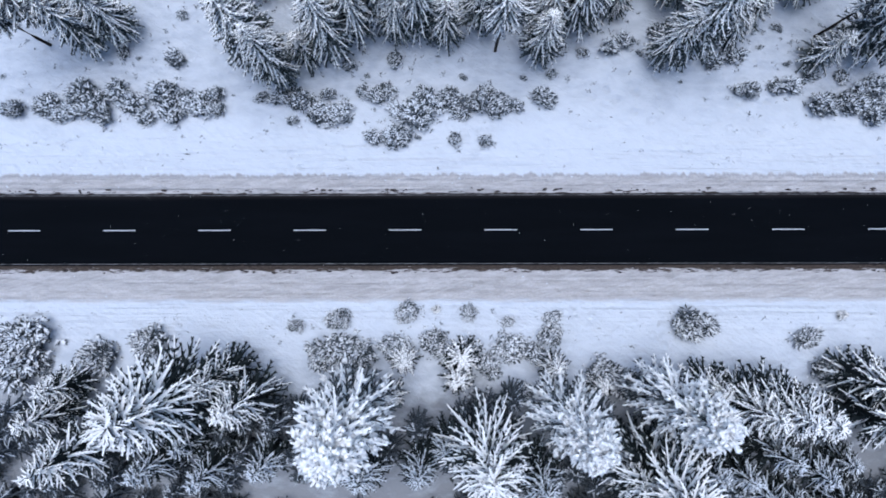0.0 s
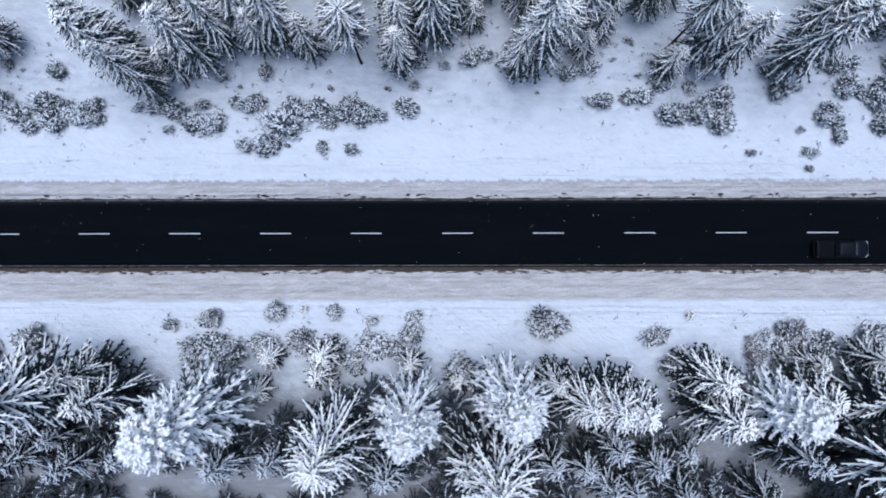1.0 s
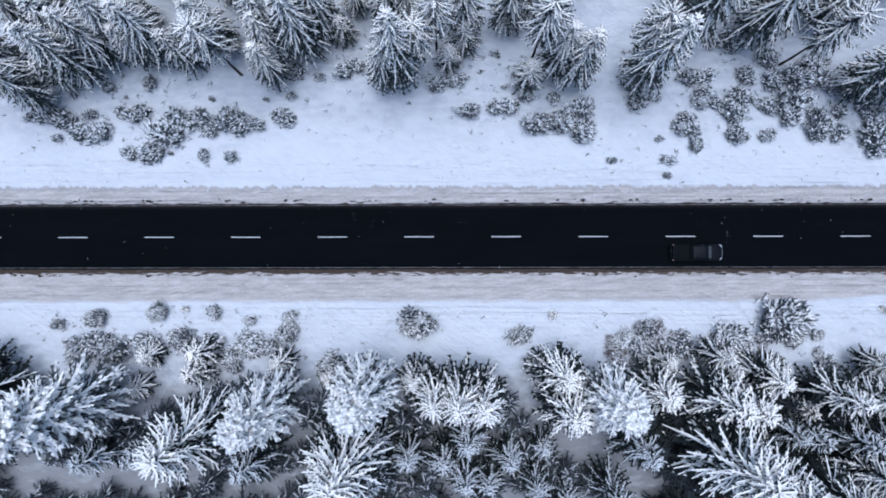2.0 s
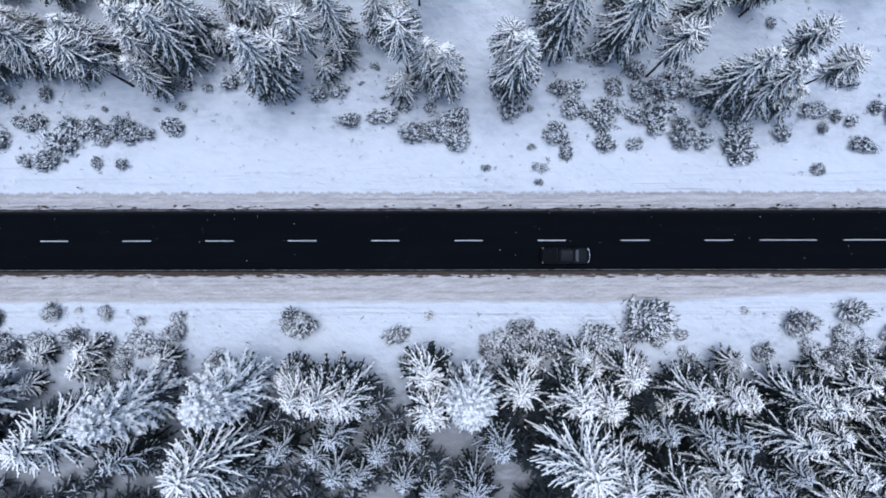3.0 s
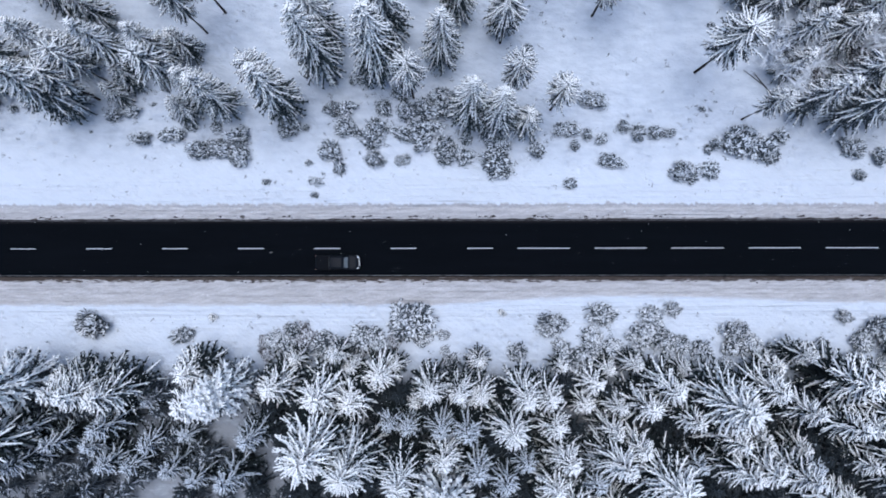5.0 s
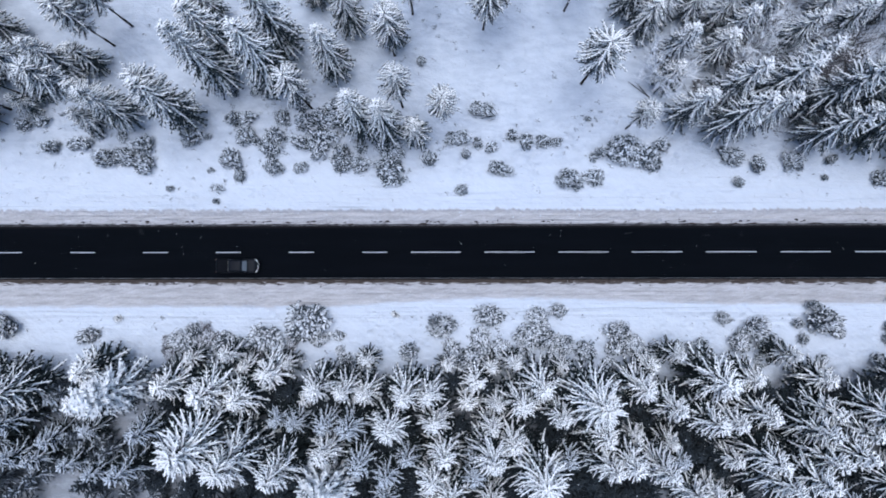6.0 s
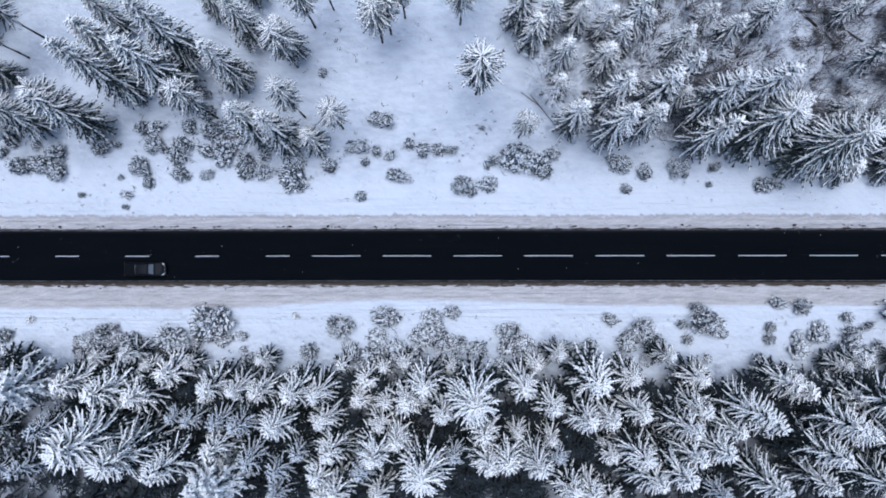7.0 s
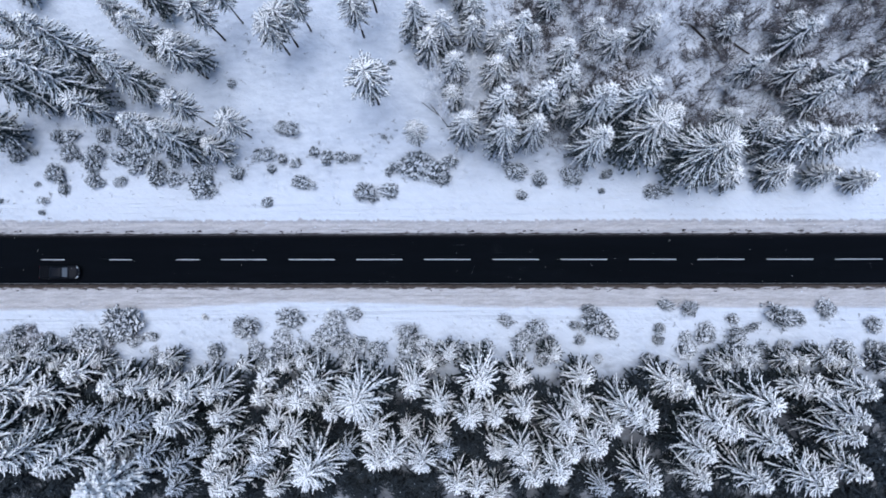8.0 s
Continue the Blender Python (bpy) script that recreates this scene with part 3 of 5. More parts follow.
SPRUCE_SOUTH_5 = [
    (80.4, -22.8, 6.5, 1.8), (80.6, -14.8, 6, 1.9), (82.1, -21.9, 12.6, 2.4), (82.2, -27.4, 8, 1.8), (82.3, -19.6, 8, 1.8), (83, -17.1, 7.2, 1.6),
    (84.4, -20.8, 9.8, 2.1), (85.5, -16.7, 9.4, 2.3), (86.9, -16.8, 6, 1.9), (87.4, -14.6, 10.8, 2.3), (87.5, -24.1, 12.2, 3),
    (89.6, -17.7, 10.8, 1.9), (90.8, -23, 8, 1.8), (92.9, -15.8, 13.9, 3.1), (94.2, -20, 10.3, 2.2), (94.7, -22.9, 11.7, 2.3),
    (96.7, -22.4, 11.9, 2.4), (98.1, -20.6, 7, 1.6), (98.8, -15.1, 9, 2.2), (100, -22.9, 12.5, 2.2), (100.7, -13.2, 5, 1.4), (102, -17.1, 9.5, 2),
]
SPRUCE_SOUTH_6 = [
    (102.1, -21.3, 7, 1.6), (102.8, -23, 8, 1.8), (104.1, -26.3, 9.5, 2.1), (105.6, -18.3, 11.1, 2.2), (106.4, -26.8, 8.9, 2), (106.8, -14.2, 10.6, 2.8),
    (108.5, -18.6, 9.4, 2), (108.8, -28.1, 8, 1.8), (108.8, -22.9, 8, 1.8), (111.4, -22.1, 11.8, 2.3), (111.6, -14.4, 7, 2),
    (111.9, -17.9, 9.5, 2.1), (112.7, -24.5, 12, 2.3), (115.1, -23.5, 13.6, 2.6), (116.4, -18.9, 12.2, 2.2), (116.6, -21.6, 12.8, 2.4),
    (118.5, -17.4, 9.8, 2.1), (119.4, -14.4, 6.9, 2), (119.5, -21, 12.8, 2.4), (121.4, -27.3, 8, 1.8), (121.9, -19.4, 10.4, 2.2), (123.5, -17.2, 13.2, 2.3),
]
SPRUCE_SOUTH_7 = [
    (125.6, -18.5, 11.8, 2.3), (125.8, -25.4, 11.7, 2.3), (129.2, -14.7, 8.2, 2.1), (131, -15.6, 8.2, 2.1), (131.3, -21.4, 13.2, 2.4),
    (132.5, -25.7, 9.4, 2), (132.7, -18.2, 13.4, 2.4), (134.6, -19.1, 12.4, 2.5), (136.6, -16.4, 8, 2.1), (137.5, -24.8, 12.8, 2.3), (138.4, -16.1, 13.6, 2.8),
    (138.7, -20.3, 14.1, 2.4), (141.2, -21.1, 9.6, 2.1), (142.9, -24.4, 14.3, 2.6), (145.5, -15.5, 7, 1.9), (146.2, -25.2, 10, 2.1),
    (147.3, -15.9, 8, 2.1), (148, -19.9, 12.3, 2.2), (148.3, -17.6, 12.8, 2.2), (150.1, -24.6, 10, 2.1), (152.2, -15.6, 9, 2.1),
]
SPRUCE_NORTH_1 = [
    (-32.4, 17.8, 10, 2.2), (-29.7, 18.8, 9, 2), (-17.5, 17.8, 12, 2.3), (-16.4, 16, 13.3, 2.6), (-14.7, 14.2, 12.3, 1.9), (-12.5, 16, 6.3, 1.6),
    (-10.2, 17.1, 12, 2.4), (-10.1, 20, 11, 2.3), (-7.8, 18.8, 11, 2.2), (-5.1, 19.8, 12, 2.3), (-4, 18.5, 8.6, 1.8), (-2.1, 19.1, 12, 2.3),
    (0.3, 18, 8.3, 1.8), (3.6, 19.8, 11, 2.2), (8.9, 16.6, 9, 1.9), (9.1, 20.4, 12, 2.4), (9.2, 18.7, 10.3, 2.1), (9.4, 23.9, 14, 2.6),
    (12.1, 19.7, 13, 2.6), (13.8, 21.7, 12, 2.4), (15.9, 20.7, 4.8, 1.5), (20.2, 16.2, 10, 1.9), (20.9, 22.1, 12, 2.2), (21.6, 16.7, 15.3, 2.5),
]
SPRUCE_NORTH_2 = [
    (22.6, 22, 9, 2), (26.5, 17.9, 5, 1.5), (28, 19.7, 5.8, 1.7), (28, 21.5, 13, 2.2), (32.4, 22, 11, 2), (34.5, 15.9, 6, 1.8),
    (34.7, 23, 7, 1.8), (37.3, 17.4, 11.1, 2.2), (39.1, 16.4, 12.1, 2.2), (46, 16.5, 14.3, 2.6), (50.5, 20.9, 17.1, 2.7), (50.6, 24.4, 14, 2.7),
    (57, 21, 17.2, 2.9), (58, 25.2, 17, 2.7), (64, 22.2, 13.3, 2.3), (65.8, 27.6, 12, 2.2), (67.2, 15.3, 14, 2.4), (69, 15.1, 7, 2.2),
    (70.2, 14.5, 13.4, 2.3), (70.9, 25.9, 11, 2), (73.5, 14.2, 7, 2), (99, 29.7, 11, 2.2), (100.8, 27.3, 8, 2.4), (103.6, 20.6, 7, 1.8),
]
SPRUCE_NORTH_3 = [
    (102.3, 28.5, 10, 2.2), (103.8, 23.5, 10.4, 2.1), (105.2, 16.2, 11.1, 2.2), (106, 28.7, 8, 1.8), (109.1, 23.8, 8, 2.2), (109.3, 27.9, 8.6, 1.8),
    (109.5, 18.4, 13.5, 2.5), (109.7, 14.9, 14, 2.5), (110.4, 25.6, 9.8, 2), (111.9, 27.5, 12, 2.2), (113.4, 15.6, 11.9, 2.2), (113.4, 27.3, 9, 1.8),
    (114.1, 18.5, 14.5, 2.6), (117.2, 21, 12.8, 2.2), (118.1, 19.2, 7, 2), (120.3, 13.6, 14.2, 2.5), (120.3, 17.6, 16.6, 2.7), (121.8, 29.2, 6.5, 1.6),
    (123.7, 26.7, 9, 1.9), (124.8, 18.1, 16.7, 2.7), (126.8, 15.1, 13.2, 4.1), (128.1, 28.7, 8.5, 1.8), (129.3, 16.8, 11.4, 2.4),
]
SPRUCE_NORTH_4 = [
    (133.6, 12.4, 14.5, 4.0), (138.4, 10.6, 6.2, 2.3), (137.6, 13.4, 6.5, 2.4), (139, 29.8, 5.9, 1.6), (140.4, 23.4, 9.2, 1.7), (144.4, 13.8, 13, 2.9),
    (144.5, 10.9, 6.4, 2.3), (146.1, 23.1, 8.6, 1.9), (146.7, 27.8, 9.4, 2), (146.8, 15, 8.6, 1.8), (147.4, 30.7, 4.7, 1.5), (148.5, 20, 9.8, 2),
    (148.7, 14.3, 10, 2.3), (149.8, 10.5, 7.1, 1.7), (150.5, 14.3, 11.8, 2.2), (151.9, 11.2, 3.4, 1.5), (151.9, 22.7, 9, 2.4), (155.2, 10, 6, 1.8),
]
PINE_NORTH_1 = [
    (-37.1, 17.6, 11, 2.2), (-34.5, 18.3, 11, 2.2), (5, 16.9, 12.6, 2.1), (23.4, 17.7, 11, 2), (25.3, 19.4, 12, 1.9), (35, 18.1, 14.1, 2),
    (36.2, 25.6, 12, 2), (38.3, 28.1, 13, 2), (45, 18, 12.3, 2), (60.7, 17.7, 12.6, 1.9), (70.9, 24.3, 12, 2), (71.9, 17.8, 13.2, 1.8),
    (73.1, 29.5, 12, 2), (75.5, 31.8, 12, 1.8), (76.8, 16.3, 9.8, 1.8), (81.8, 27.5, 11, 2.1), (82.9, 28.6, 11.1, 2), (84.7, 30.7, 11, 1.8),
    (91.8, 29.8, 11, 1.9), (93.5, 33.2, 11, 1.8), (93.8, 20.7, 13.5, 2.6), (99.2, 15.1, 9.7, 1.5),
]
SHRUB_1 = [
    (-40.4, 11.4, 1.2), (-39.8, -12.1, 2.5), (-38.9, -10.0, 2.7), (-37.8, -12.7, 1.6), (-37.2, 11.7, 1.4), (-35.4, 11.2, 1.5),
    (-33.4, 12.8, 1.6), (-32.1, 11.3, 1.5), (-31.8, -11.7, 1.9), (-30.3, 12.9, 1.6), (-30.0, 16.8, 0.9), (-29.0, 11.8, 1.4),
    (-28.7, 16.3, 0.4), (-27.8, 10.5, 1.2), (-27.2, -10.4, 1.6), (-25.7, 12.7, 1.5), (-25.2, 10.8, 1.2), (-25.1, 16.1, 1.1),
    (-24.5, 20.3, 0.8), (-23.3, 11.9, 1.4), (-21.2, 12.7, 1.1), (-21.0, 11.4, 1.0), (-17.0, 12.5, 0.7), (-15.1, 12.5, 1.0),
    (-14.1, 10.3, 0.8), (-13.8, -8.9, 0.8), (-13.3, 12.2, 1.4), (-11.9, 16.2, 0.7), (-11.7, 10.9, 1.2), (-11.2, -11.4, 1.6),
    (-11.1, 17.3, 1.4), (-10.6, 12.8, 0.8),
]
SHRUB_2 = [
    (-9.8, -11.1, 2.5), (-9.8, 10.9, 1.4), (-9.6, -8.2, 1.5), (-8.7, 15.4, 0.8), (-7.7, -11.6, 1.6), (-7.4, 13.0, 1.0),
    (-7.1, 14.6, 0.4), (-6.3, 8.6, 1.0), (-6.1, 12.5, 1.0), (-5.3, 13.0, 1.0), (-4.5, -10.8, 1.4), (-4.4, 16.0, 1.0),
    (-4.2, 8.7, 1.3), (-3.4, -7.6, 1.1), (-2.6, 10.9, 1.9), (-2.3, 8.7, 0.4), (-1.5, 12.0, 1.6), (-0.7, -10.3, 1.4),
    (-0.6, -7.4, 0.6), (0.9, 12.2, 1.5), (1.2, 8.5, 0.8), (1.7, 10.9, 0.8), (1.9, -14.0, 1.2), (1.9, -11.4, 1.6),
    (2.0, 14.3, 0.4), (2.4, -7.7, 1.1), (3.3, 11.9, 1.5), (4.0, 8.3, 1.0), (4.1, -16.7, 1.9), (4.1, -12.5, 1.4),
    (4.6, -13.2, 1.1), (5.2, 11.7, 1.5),
]
SHRUB_3 = [
    (6.2, -10.9, 1.5), (6.2, -8.7, 0.8), (6.8, 11.6, 1.1), (7.5, -15.1, 1.4), (7.6, 14.3, 0.4), (8.2, 17.2, 1.0),
    (8.4, -11.4, 1.6), (9.7, 12.3, 1.2), (10.0, -9.8, 1.4), (10.2, -14.0, 1.2), (10.2, -8.2, 1.2), (10.3, 14.6, 0.8),
    (10.8, 17.2, 1.0), (13.2, 16.6, 0.8), (14.2, 20.9, 1.2), (14.7, -13.5, 1.9), (15.9, 17.1, 1.1), (17.2, 17.6, 1.0),
    (17.3, -14.5, 1.6), (18.5, 16.6, 0.4), (20.0, 18.4, 1.1), (22.4, 13.9, 0.3), (23.2, -8.8, 2.0), (25.3, 15.7, 1.2),
    (27.3, 16.1, 1.1), (28.6, 13.0, 1.3), (29.9, 17.1, 0.4), (31.2, 13.4, 1.0), (31.4, 18.9, 0.7), (32.4, 15.5, 0.5),
    (32.9, 13.4, 1.2), (33.8, -10.1, 1.6),
]
SHRUB_4 = [
    (34.4, 14.4, 1.0), (34.9, 16.2, 0.4), (35.1, -12.9, 1.3), (35.7, 11.5, 1.4), (37.2, -8.0, 0.7), (37.4, 14.3, 0.8),
    (37.9, 11.7, 1.6), (40.1, 13.2, 1.4), (40.1, 10.9, 1.6), (43.4, 7.8, 0.6), (45.2, 15.8, 1.2), (46.1, 13.9, 1.6),
    (46.4, -9.5, 1.2), (48.0, 14.2, 0.6), (48.3, 10.1, 0.6), (49.0, 6.3, 0.6), (49.0, 7.9, 0.8), (50.5, -10.1, 1.0),
    (51.2, 11.3, 1.4), (51.2, 16.4, 1.3), (51.2, 19.6, 0.8), (52.1, 9.4, 1.0), (52.5, 16.4, 1.2), (53.1, 14.2, 1.4),
    (53.8, 19.9, 1.1), (54.9, -10.7, 1.8), (55.6, 12.9, 1.6), (55.6, 20.1, 1.4), (56.2, 10.4, 1.3), (56.4, 14.1, 1.4),
    (57.2, 16.4, 1.4), (59.3, 18.3, 1.4),
]
SHRUB_5 = [
    (59.3, 10.3, 0.9), (59.3, 20.7, 1.0), (59.4, 13.5, 1.4), (60.0, 16.0, 1.3), (60.2, -8.8, 3.3), (61.5, 12.1, 1.2),
    (61.9, 13.8, 1.8), (62.0, -10.7, 1.0), (62.2, 16.3, 1.7), (64.0, 16.3, 1.8), (64.1, 17.6, 1.4), (64.2, -10.1, 1.2),
    (64.3, 10.9, 1.4), (64.4, 12.1, 1.3), (66.0, 11.4, 1.0), (66.0, 15.6, 1.2), (66.8, 10.6, 1.3), (66.8, 12.8, 1.2),
    (69.2, 14.0, 1.3), (70.2, 12.1, 1.4), (70.5, 9.9, 2.4), (71.1, -7.6, 0.6), (74.2, 23.6, 0.8), (75.1, 11.4, 1.2),
    (76.6, -8.9, 1.7), (78.4, 13.9, 1.3), (79.0, 7.7, 0.9), (79.6, 12.0, 0.8), (79.9, -13.0, 1.9), (81.1, 13.2, 0.9),
    (81.4, -11.8, 1.4), (81.5, 17.4, 1.4),
]
SHRUB_6 = [
    (82.5, -7.7, 2.1), (82.9, 12.9, 0.9), (83.8, 10.1, 1.4), (85.3, 14.1, 0.9), (86.3, -12.3, 1.2), (87.0, -9.9, 1.7),
    (87.0, 13.7, 1.2), (88.2, -8.1, 1.8), (89.1, 13.4, 1.2), (89.3, -10.5, 1.4), (90.5, 13.4, 0.8), (90.8, -7.1, 1.5),
    (91.3, -11.1, 1.3), (92.5, 8.7, 1.6), (94.5, 16.3, 0.6), (95.2, 11.7, 0.8), (95.2, 9.1, 1.5), (95.6, 26.2, 0.6),
    (96.0, 12.1, 1.1), (97.9, -9.8, 1.7), (97.9, -11.3, 1.5), (98.6, 12.1, 2.2), (99.4, 13.2, 1.5), (101.3, 11.7, 1.9),
    (102.5, 10.6, 1.2), (103.6, 12.9, 1.1), (110.6, -8.0, 1.5), (111.6, 11.7, 1.4), (112.7, 8.4, 0.8), (114.4, -9.1, 1.7),
    (115.0, 10.5, 1.2), (115.9, -10.9, 1.2),
]
SHRUB_7 = [
    (119.5, 10.9, 1.4), (119.7, -8.7, 0.8), (121.5, -6.5, 0.9), (122.3, -8.3, 2.2), (123.2, 9.0, 0.6), (124.0, 11.2, 0.9),
    (124.5, -9.8, 0.9), (129.9, 8.8, 1.2), (130.3, -10.5, 0.9), (130.7, -9.0, 0.9), (131.5, -6.0, 1.5), (131.7, 8.8, 0.8),
    (134.0, -10.1, 1.2), (134.4, -6.4, 1.7), (136.5, -9.7, 1.7), (140.1, -7.8, 1.1), (140.5, -9.7, 1.4), (142.6, -8.9, 0.9),
    (144.3, -11.5, 0.9), (146.2, -7.4, 2.6), (146.8, -11.4, 1.1), (148.6, -7.8, 1.2), (149.6, -11.8, 1.2), (152.4, -6.5, 1.5),
    (154.1, -11.7, 1.4), (158.3, -8.4, 1.4), (158.5, -12.7, 1.9),
]
rnd = random.Random(5)
taken = []
for x, y, h, r in SPRUCE_SOUTH_1 + SPRUCE_SOUTH_2 + SPRUCE_SOUTH_3 + SPRUCE_SOUTH_4 + SPRUCE_SOUTH_5 + SPRUCE_SOUTH_6 + SPRUCE_SOUTH_7:
    if r >= 3.3 and (-17.0 < y and -12 < x < 24 or 40 < x < 43 or 60 < x < 70):
        sort, label = rnd.choice(CLOTTED), "tall broad spruce buried in thick clotted white snow"
    elif r >= 2.9:
        sort, label = rnd.choice(WHITE_BIG), "tall broad spruce with boughs loaded white with thick snow"
    elif h >= 11.5:
        sort, label = rnd.choice(SOUTH_TALL), "tall dark spruce with long snow-laden boughs in dense forest"
    # younger trees further into the forest carry duller, greyer snow
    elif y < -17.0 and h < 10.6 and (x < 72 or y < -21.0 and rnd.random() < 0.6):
        sort, label = rnd.choice(GREY_MID), "young dark spruce with duller grey snow further into the forest"
    elif h >= 6.3:
        sort, label = rnd.choice(SOUTH_MID), "young spruce with frosted, snow-covered branches in dense forest"
    else:
        sort, label = rnd.choice(SOUTH_LOW), "small frosted spruce sapling standing in snow"
    plant(sort, "spruce_tree", x, y, h, r * (1.02 if sort in CLOTTED else 1.26), rnd.uniform(0, 6.28), label, "spruces of the dense forest")
    taken.append((x, y, r))
for x, y, h, r in SPRUCE_NORTH_1 + SPRUCE_NORTH_2 + SPRUCE_NORTH_3 + SPRUCE_NORTH_4:
    sort, label = (rnd.choice(NORTH_TALL), "tall dark green spruce with streaks of snow on its boughs") if h >= 8.5 else (rnd.choice(NORTH_LOW), "low dark green spruce dusted with snow")
    if x > 97 and h >= 6.0:
        sort, label = rnd.choice(NORTH_WHITE), "spruce with thick white snow along its boughs"
    if r >= 3.9:
        sort, label = rnd.choice(NORTH_BROAD), "very broad dark spruce with white snow on its boughs"
    plant(sort, "spruce_tree", x, y, h, r * 1.05, rnd.uniform(0, 6.28), label, "spruces of the open forest edge")
    taken.append((x, y, r))
for x, y, h, r in PINE_NORTH_1:
    plant(rnd.choice(PINES), "pine_tree", x, y, h, r, rnd.uniform(0, 6.28), "slender pine with a bare dark trunk and snowy crown", "pines of the open forest edge")
    taken.append((x, y, r))

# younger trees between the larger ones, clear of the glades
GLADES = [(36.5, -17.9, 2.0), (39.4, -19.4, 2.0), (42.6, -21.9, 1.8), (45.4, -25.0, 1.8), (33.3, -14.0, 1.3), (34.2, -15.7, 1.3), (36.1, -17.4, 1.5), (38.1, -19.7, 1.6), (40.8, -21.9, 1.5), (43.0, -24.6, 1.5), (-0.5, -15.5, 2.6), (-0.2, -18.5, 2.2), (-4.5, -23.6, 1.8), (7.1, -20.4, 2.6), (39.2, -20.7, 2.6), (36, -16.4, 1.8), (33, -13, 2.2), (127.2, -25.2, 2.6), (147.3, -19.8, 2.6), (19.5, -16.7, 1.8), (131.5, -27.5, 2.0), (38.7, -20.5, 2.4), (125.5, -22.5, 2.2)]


def thicket(seed, count, x0, x1, y0, y1, low, high, gap, sorts, label, joined=None):
    """Scatters trees over a rectangle, apart from those that stand already; joined: into these three lists of pieces."""
    rr = random.Random(seed)
    done = tries = 0
    while done < count and tries < 5000:
        tries += 1
        x, y = rr.uniform(x0, x1), rr.uniform(y0, y1)
        if any(math.hypot(x - t[0], y - t[1]) < gap + 0.25 * t[2] for t in taken) or any(math.hypot(x - g[0], y - g[1]) < g[2] for g in GLADES):
            continue
        h = rr.uniform(low, high)
        r = (1.15 + 0.09 * h) * (1.2 if sorts is SHADED else 1.0)
        sort = rr.choice(sorts)
        if joined is None:
            plant(sort, "spruce_tree", x, y, h, r, rr.uniform(0, 6.28), label, "spruces of the open forest edge")
        else:
            m = Matrix.Translation((x, y, ground_z(x, y))) @ Matrix.Rotation(rr.uniform(0, 6.28), 4, "Z") @ Matrix.Diagonal((r / sort[1], r / sort[1], h / sort[0], 1))
            for k in range(3):
                joined[k].append((sort[2][k][1], np.array(m)))
        taken.append((x, y, r))
        done += 1


def joined_mesh(name, pieces, mat):
    """One mesh out of many placed ones."""
    vs, loops, starts, totals, nv, nl = [], [], [], [], 0, 0
    for me, m in pieces:
        v = np.empty(len(me.vertices) * 3)
        me.vertices.foreach_get("co", v)
        v = v.reshape(-1, 3) @ m[:3, :3].T + m[:3, 3]
        li, ls, lt = np.empty(len(me.loops), int), np.empty(len(me.polygons), int), np.empty(len(me.polygons), int)
        me.loops.foreach_get("vertex_index", li)
        me.polygons.foreach_get("loop_start", ls)
        me.polygons.foreach_get("loop_total", lt)
        vs.append(v)
        loops.append(li + nv)
        starts.append(ls + nl)
        nv, nl = nv + len(v), nl + len(li)
    vs, loops, starts = np.concatenate(vs), np.concatenate(loops), np.concatenate(starts)
    out = bpy.data.meshes.new(name)
    out.vertices.add(len(vs))
    out.vertices.foreach_set("co", vs.ravel())
    out.loops.add(len(loops))
    out.loops.foreach_set("vertex_index", loops)
    out.polygons.add(len(starts))
    out.polygons.foreach_set("loop_start", starts)
    out.materials.append(mat)
    out.update(calc_edges=True)
    return out


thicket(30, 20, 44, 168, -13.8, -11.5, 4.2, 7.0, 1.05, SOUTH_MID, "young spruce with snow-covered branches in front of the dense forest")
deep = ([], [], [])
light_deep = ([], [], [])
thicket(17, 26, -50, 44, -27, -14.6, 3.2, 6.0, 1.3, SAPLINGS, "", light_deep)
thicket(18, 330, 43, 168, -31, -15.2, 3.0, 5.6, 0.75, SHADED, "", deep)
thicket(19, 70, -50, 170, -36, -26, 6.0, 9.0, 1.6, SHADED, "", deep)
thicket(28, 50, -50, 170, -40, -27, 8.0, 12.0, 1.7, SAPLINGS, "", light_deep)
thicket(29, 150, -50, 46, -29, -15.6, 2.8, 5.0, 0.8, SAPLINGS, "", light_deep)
undergrowth = tagged(new("forest_undergrowth"), "crowded young spruces between taller snowy trees, forest shade painted into their needles", "young trees", kind="stuff")
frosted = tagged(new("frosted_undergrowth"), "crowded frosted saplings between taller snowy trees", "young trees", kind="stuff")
for k, (name, mat) in enumerate((("trunk", M_BARK), ("foliage", M_THICKET), ("snow", M_DULL_SNOW))):
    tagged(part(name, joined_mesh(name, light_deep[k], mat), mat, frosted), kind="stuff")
for k, (name, mat) in enumerate((("trunk", M_BARK), ("foliage", M_SHADED_NEEDLES), ("snow", M_DULL_SNOW))):
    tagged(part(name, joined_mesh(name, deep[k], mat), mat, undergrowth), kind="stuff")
# spruces added mostly out of view, to keep sky light off the snow
far = ([], [], [])
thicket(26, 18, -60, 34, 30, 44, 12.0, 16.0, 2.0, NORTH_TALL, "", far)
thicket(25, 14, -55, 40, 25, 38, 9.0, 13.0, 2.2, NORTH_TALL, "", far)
back = tagged(new("added_forest_behind"), "dark green snowy spruces added behind the forest edge, mostly out of view", "forest", kind="stuff")
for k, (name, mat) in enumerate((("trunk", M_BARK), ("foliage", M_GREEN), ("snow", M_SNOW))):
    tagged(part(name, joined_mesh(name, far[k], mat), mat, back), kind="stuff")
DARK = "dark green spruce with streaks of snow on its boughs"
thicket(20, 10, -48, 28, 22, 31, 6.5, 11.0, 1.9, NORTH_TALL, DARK)
